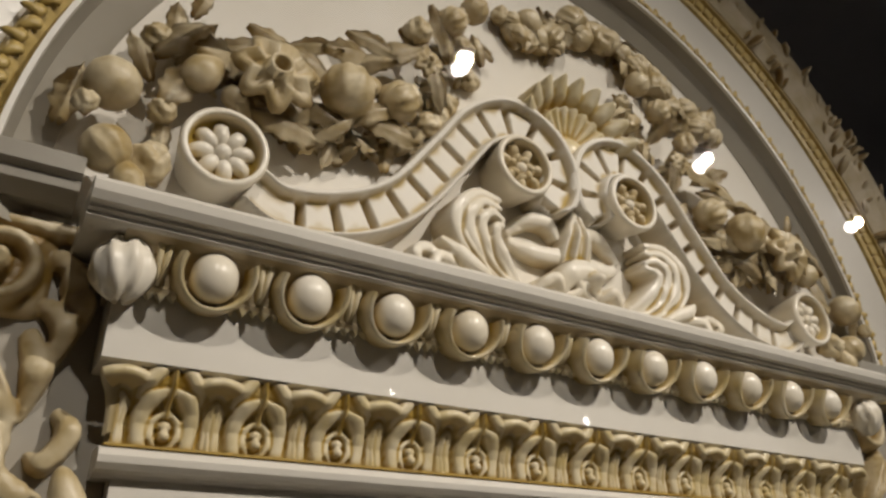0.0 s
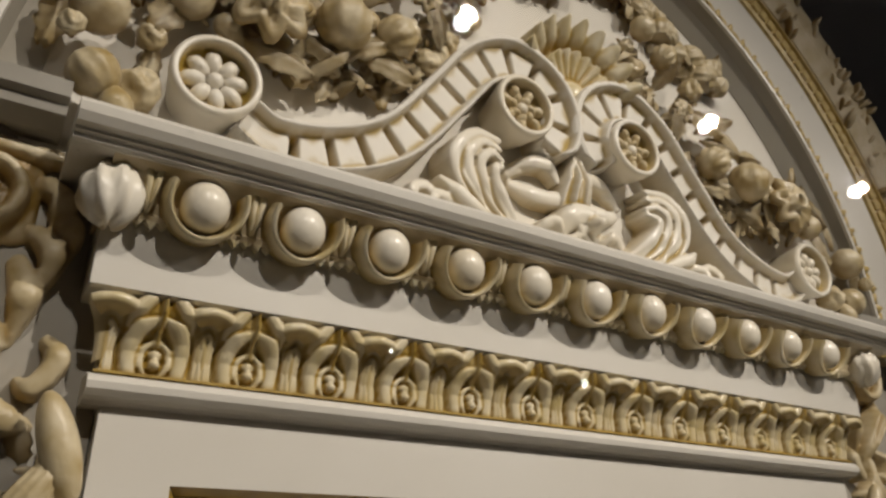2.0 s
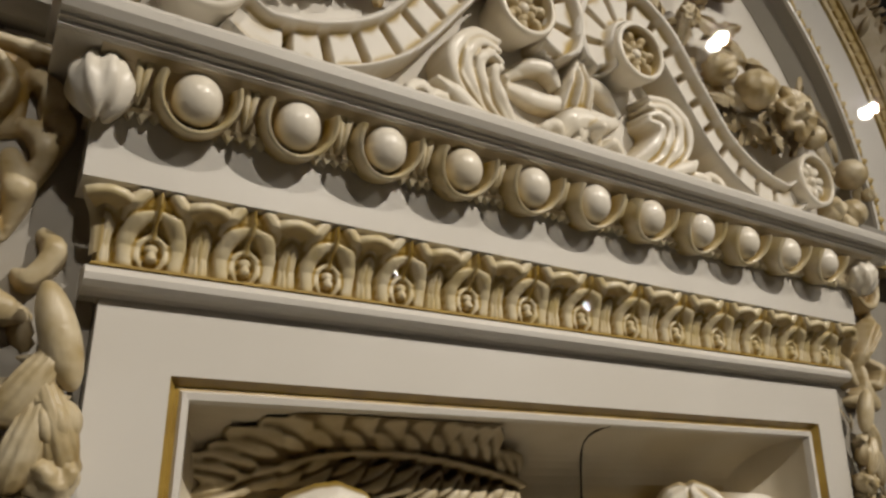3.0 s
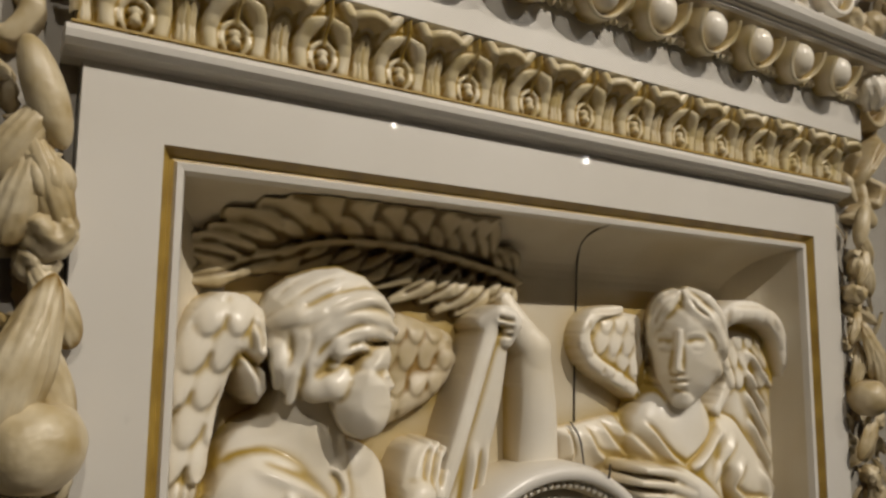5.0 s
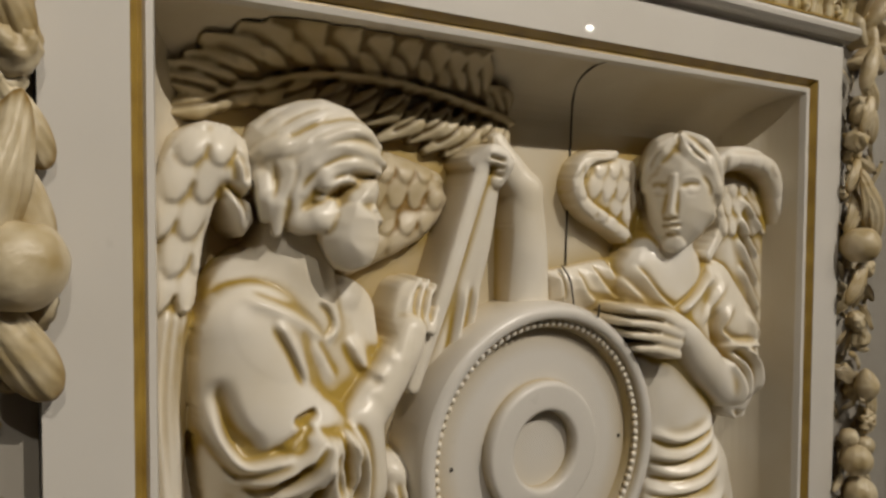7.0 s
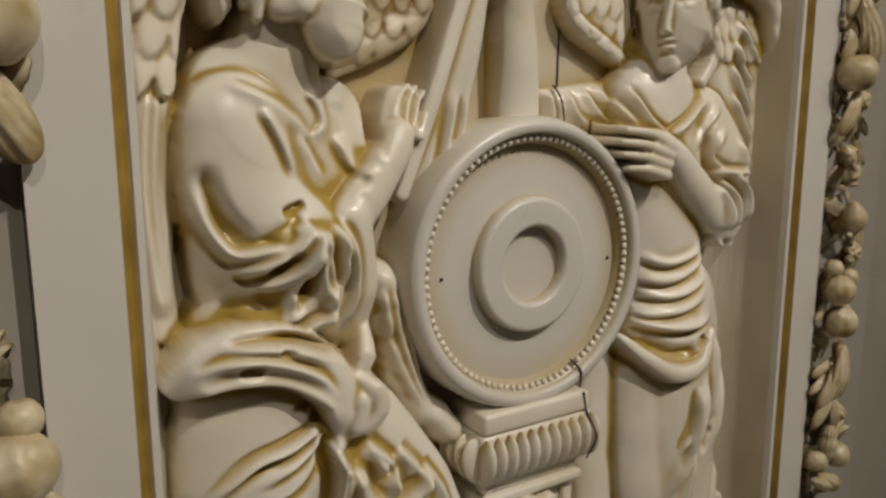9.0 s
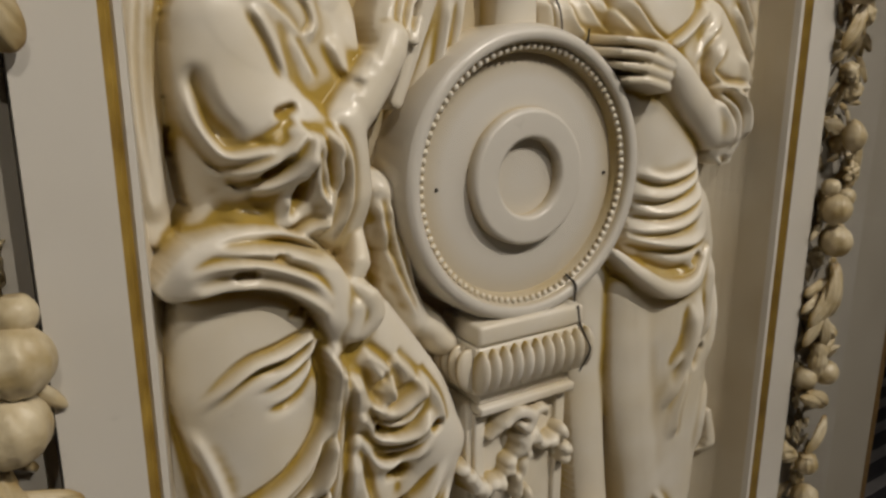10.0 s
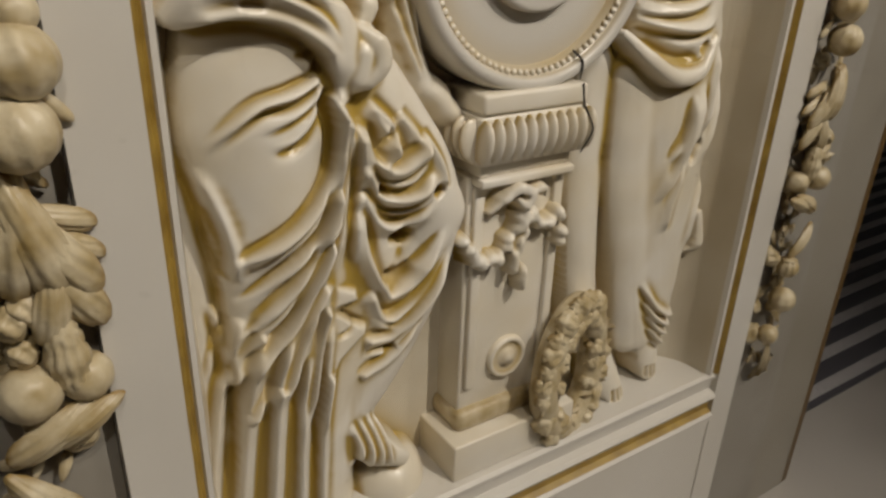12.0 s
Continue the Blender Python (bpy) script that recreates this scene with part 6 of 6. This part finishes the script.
    # gathered hem
    for p in ([(0.785, -1.023), (0.835, -1.087), (0.896, -1.120), (0.934, -1.104)], [(0.794, -1.052), (0.843, -1.112), (0.904, -1.144), (0.944, -1.130)], [(0.806, -1.083), (0.855, -1.138), (0.913, -1.169), (0.951, -1.156)], [(0.821, -1.115), (0.867, -1.166), (0.923, -1.194), (0.958, -1.183)], [(0.837, -1.149), (0.882, -1.192), (0.931, -1.216), (0.962, -1.212)]):
        c.ridge(p, 0.0055, 0.012, -1, 0.2)
    # feet
    c.limb([(0.735, -1.16), (0.75, -1.21), (0.765, -1.245)], [0.028, 0.030, 0.022], [0.055, 0.07, 0.08], 0.004)
    c.limb([(0.85, -1.16), (0.855, -1.20), (0.86, -1.232)], [0.026, 0.028, 0.020], [0.055, 0.065, 0.07], 0.004)
    for k in range(4):
        c.crease([(0.752 + 0.010 * k, -1.225), (0.754 + 0.011 * k, -1.252)], 0.003, 0.010, 0.1)
        c.crease([(0.846 + 0.009 * k, -1.212), (0.847 + 0.010 * k, -1.24)], 0.003, 0.009, 0.1)
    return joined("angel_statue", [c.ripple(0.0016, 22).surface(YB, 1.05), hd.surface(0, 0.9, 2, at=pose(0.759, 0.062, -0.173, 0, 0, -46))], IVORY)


tagged(statue_right(), "ivory glazed standing relief statue with folded wings and drapery", "statue")

# raised arms with a staff, in lower relief
c = Carving(0.31, 0.58, -0.46, -0.10, 0.0013)
c.limb([(0.438, -0.165), (0.425, -0.24), (0.40, -0.33), (0.385, -0.42)], [0.020, 0.026, 0.036, 0.042], [0.055, 0.05, 0.04, 0.03])
c.limb([(0.505, -0.175), (0.512, -0.25), (0.52, -0.36)], [0.024, 0.030, 0.038], [0.05, 0.05, 0.04])
c.limb([(0.465, -0.115), (0.48, -0.145), (0.505, -0.175)], [0.012, 0.020, 0.024], [0.035, 0.045, 0.05])
c.limb([(0.425, -0.15), (0.372, -0.30), (0.335, -0.40)], [0.012, 0.011, 0.010], [0.06, 0.06, 0.055], 0.002)
c.limb([(0.418, -0.145), (0.435, -0.135), (0.452, -0.145), (0.447, -0.165)], [0.012, 0.014, 0.013, 0.010], [0.055, 0.07, 0.07, 0.06])
for k in range(3):
    c.fold([(0.425 + 0.004 * k, -0.138 - 0.009 * k), (0.45, -0.143 - 0.009 * k)], 0.0022, -0.006, 0.2)
for k in range(3):
    c.fold([(0.41 + 0.02 * k, -0.28), (0.40 + 0.025 * k, -0.36), (0.385 + 0.03 * k, -0.44)], 0.006, 0.006, 0.2)
tagged(c.build("raised_arm_relief", YB, IVORY, None, "", 0.9), "ivory relief of draped forms and a staff", "statue")

# back wing in low relief behind the head
c = Carving(0.26, 0.41, -0.29, -0.11, 0.0014)
c.limb([(0.27, -0.26), (0.31, -0.24), (0.36, -0.215), (0.385, -0.19)], [0.016, 0.020, 0.020, 0.014], [0.018, 0.021, 0.021, 0.018], 0.01)
c.limb([(0.27, -0.17), (0.32, -0.165), (0.375, -0.175)], [0.030, 0.034, 0.026], [0.014, 0.018, 0.018], 0.01)
c.dome(0.325, -0.198, 0.062, 0.045, 0.0, 0.018, 15)
scales(c, 0.26, 0.41, -0.29, -0.11, 0.026, 0.030, 0.009, 0.2)
tagged(c.build("wing_relief", YB, AGED, None, "", 1.2), "toned ivory feathered wing in low relief", "statue")

# palm frond, bent into the hollow curve of the recess
c = Carving(0.07, 0.52, -0.165, -0.024, 0.0015)
spine = curve_pts([(0.493, -0.090), (0.45, -0.078), (0.394, -0.068), (0.315, -0.058), (0.225, -0.060), (0.165, -0.076), (0.135, -0.095)], 60)
rr = random.Random(12)
for i in range(1, 59, 4):
    q, e = spine[i], i / 59
    for s in (-1, 1):
        L = (0.072 + 0.012 * math.sin(e * math.pi)) * rr.uniform(0.9, 1.1) * (0.62 if i < 6 else 1)
        up = (0.82 - 0.62 * e) * s
        ax, az = -math.sqrt(1 - up * up) * L, up * L
        if s > 0:
            az = min(az, -0.026 - q[1] + 0.003 * rr.random())
        top = 0.020 + 0.006 * (i % 2)
        c.limb([(q[0], q[1]), (q[0] + ax * 0.45, q[1] + az * 0.6), (q[0] + ax, q[1] + az)], [0.006, 0.0150, 0.0065], [0.010, top, 0.012], 0.0005, 0.6)
        c.crease([(q[0] + ax * 0.1, q[1] + az * 0.2), (q[0] + ax * 0.5, q[1] + az * 0.62), (q[0] + ax * 0.9, q[1] + az * 0.9)], 0.0028, 0.005, 0.2)
c.limb([tuple(p) for p in spine[::8]], [0.0050, 0.0040], [0.027, 0.022], 0.001)
v, q, g = c.surface(0.0, 1.5)
v[:, 1] += [cove(-z) for z in v[:, 2]]
tagged(joined("palm_frond", [(v, q, g)], PALM), "toned palm frond in low relief with dark ochre creases", "frond")

# leafy bracket under the drum
c = Carving(0.30, 0.44, -0.74, -0.47, 0.0022)
rr = random.Random(8)
for q in curve_pts([(0.325, -0.50), (0.335, -0.58), (0.365, -0.65), (0.41, -0.70)], 12):
    c.dome(q[0] + rr.uniform(-0.008, 0.008), q[1], 0.024, 0.034, 0.0, 0.05, rr.uniform(10, 50))
for k in range(5):
    c.fold([(0.31 + 0.012 * k, -0.50), (0.325 + 0.012 * k, -0.58), (0.36 + 0.01 * k, -0.66)], 0.004, 0.008)
tagged(c.build("leaf_bracket", YB, IVORY, None, "", 1.4), "toned ivory leaves carved under the round drum", "ornament")

# back of the recess, turning ochre near and behind the carved forms
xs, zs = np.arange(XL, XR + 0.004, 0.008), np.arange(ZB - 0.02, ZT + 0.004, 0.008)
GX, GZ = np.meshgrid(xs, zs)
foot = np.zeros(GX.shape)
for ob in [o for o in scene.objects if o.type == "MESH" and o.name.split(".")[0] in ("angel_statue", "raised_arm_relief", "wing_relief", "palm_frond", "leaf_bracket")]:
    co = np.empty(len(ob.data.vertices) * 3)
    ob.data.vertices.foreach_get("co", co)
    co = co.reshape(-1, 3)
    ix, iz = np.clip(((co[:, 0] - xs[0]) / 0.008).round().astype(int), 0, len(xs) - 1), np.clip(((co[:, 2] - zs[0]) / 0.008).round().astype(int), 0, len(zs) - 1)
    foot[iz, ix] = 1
near_forms = np.clip(blur(blur(foot, 2), 1) * 1.1, 0, 1) * 0.8
nz, nx = GX.shape
ii = np.arange(nz * nx).reshape(nz, nx)
quads = np.stack([ii[:-1, :-1], ii[:-1, 1:], ii[1:, 1:], ii[1:, :-1]], -1).reshape(-1, 4)
link("recess_back", mesh("recess_back", np.stack([GX.ravel(), np.full(GX.size, YB), GZ.ravel()], 1).tolist(), quads.tolist(), RECESS, True, near_forms.ravel()), frame_thing, "ivory recess back, more ochre near the carved forms")

# joints where the tiles meet
joint = tagged(empty("tile_joint", (0.56, YB, -0.3)), "thin dark joints where relief tiles meet", "joint", kind="structure")
for pts in ([(x, cove(-z) - 0.0015, z) for x, z in [(0.602, -0.01), (0.565, -0.021), (0.576, -0.03), (0.595, -0.052), (0.607, -0.113), (0.603, -0.191), (0.601, -0.274)]], [(0.585, YB - 0.012, -0.272), (0.588, YB - 0.026, -0.292), (0.588, YB - 0.034, -0.328)], [(0.592, 0.041, -0.318), (0.590, 0.041, -0.332), (0.596, 0.055, -0.345)], [(0.582, 0.055, -0.632), (0.588, 0.041, -0.645), (0.587, 0.041, -0.668)], [(0.588, 0.034, -0.672), (0.594, 0.034, -0.70), (0.598, 0.018, -0.73), (0.592, 0.03, -0.765)]):
    link("joint", tube_mesh("joint", pts, [0.0016, 0.0020, 0.0014], CRACK, 6, 0.6, 30), joint)


# ---------- ceiling spotlights and the glass in front ----------
GLOW = bpy.data.materials.new("lamp_glow")
GLOW.use_nodes = True
GLOW.node_tree.nodes["Principled BSDF"].inputs["Emission Color"].default_value = (1, 0.95, 0.88, 1)
GLOW.node_tree.nodes["Principled BSDF"].inputs["Emission Strength"].default_value = 60
BLACK = material("black_lamp_metal", (0.03, 0.03, 0.03), 0.4, (0.02, 0.02, 0.02), 20, 0.1)


def ceiling_spot(x, y, target):
    t = tagged(empty("ceiling_spotlight", (x, y, CEIL)), "small black ceiling spotlight, lit", "spotlight", group="ceiling spotlights")
    m = look((x, y, CEIL - 0.06), target)
    for name, r0, r1, z0, z1, mat in (("housing", 0.055, 0.065, 0.10, 0.0, BLACK), ("lens", 0.042, 0.042, 0.012, 0.008, GLOW)):
        b = bmesh.new()
        bmesh.ops.create_cone(b, cap_ends=True, segments=24, radius1=r0, radius2=r1, depth=abs(z0 - z1))
        bmesh.ops.translate(b, verts=b.verts, vec=(0, 0, (z0 + z1) / 2))
        b.transform(m)
        if name == "lens":
            b.transform(Matrix.Translation(m.to_3x3() @ Vector((0, 0, -0.03))))
        part(name, b, mat, t)
    b = bmesh.new()
    bmesh.ops.create_cone(b, cap_ends=True, segments=12, radius1=0.012, radius2=0.012, depth=0.07)
    bmesh.ops.translate(b, verts=b.verts, vec=(x, y, CEIL - 0.035))
    part("stem", b, BLACK, t)


for x in (-0.25, 1.46, 3.19, 4.75):
    ceiling_spot(x, -2.76, (0.6, 0, -0.4))

for x, z, r in ((5.03, 1.68, 0.042), (2.81, 1.69, 0.026)):
    t = tagged(empty("wall_spotlight", (x, -6.0, z)), "small round wall spotlight, lit", "spotlight", group="wall spotlights")
    for name, y0, y1, q, mat in (("housing", -6.0, -5.93, r * 1.25, BLACK), ("lens", -5.935, -5.925, r, GLOW)):
        b = bmesh.new()
        bmesh.ops.create_cone(b, cap_ends=True, segments=20, radius1=q, radius2=q, depth=y1 - y0)
        b.transform(Matrix.Translation((x, (y0 + y1) / 2, z)) @ Matrix.Rotation(radians(90), 4, "X"))
        part(name, b, mat, t)

GLASS = bpy.data.materials.new("clear_glass")
GLASS.use_nodes = True
nt = GLASS.node_tree
nt.nodes.remove(nt.nodes["Principled BSDF"])
tr, gl, mx_, fr = nt.nodes.new("ShaderNodeBsdfTransparent"), nt.nodes.new("ShaderNodeBsdfGlossy"), nt.nodes.new("ShaderNodeMixShader"), nt.nodes.new("ShaderNodeFresnel")
gl.inputs["Roughness"].default_value = 0.0
fr.inputs["IOR"].default_value = 1.4
nt.links.new(fr.outputs[0], mx_.inputs[0])
nt.links.new(tr.outputs[0], mx_.inputs[1])
nt.links.new(gl.outputs[0], mx_.inputs[2])
nt.links.new(mx_.outputs[0], nt.nodes["Material Output"].inputs["Surface"])
CLEAR = bpy.data.materials.new("clear_glass_body")
CLEAR.use_nodes = True
nt = CLEAR.node_tree
nt.nodes.remove(nt.nodes["Principled BSDF"])
nt.links.new(nt.nodes.new("ShaderNodeBsdfTransparent").outputs[0], nt.nodes["Material Output"].inputs["Surface"])
pane = link("glass_screen", bm_mesh("glass_screen", box_bm(-1.2, 2.6, -0.556, -0.55, FZ, 1.9, 0), GLASS, False))
pane.data.materials.append(CLEAR)
for poly in pane.data.polygons:
    poly.material_index = 0 if poly.normal.y < -0.5 else 1
pane.visible_shadow = False
tagged(pane, "clear glass screen standing on the floor before the relief", "glass screen")
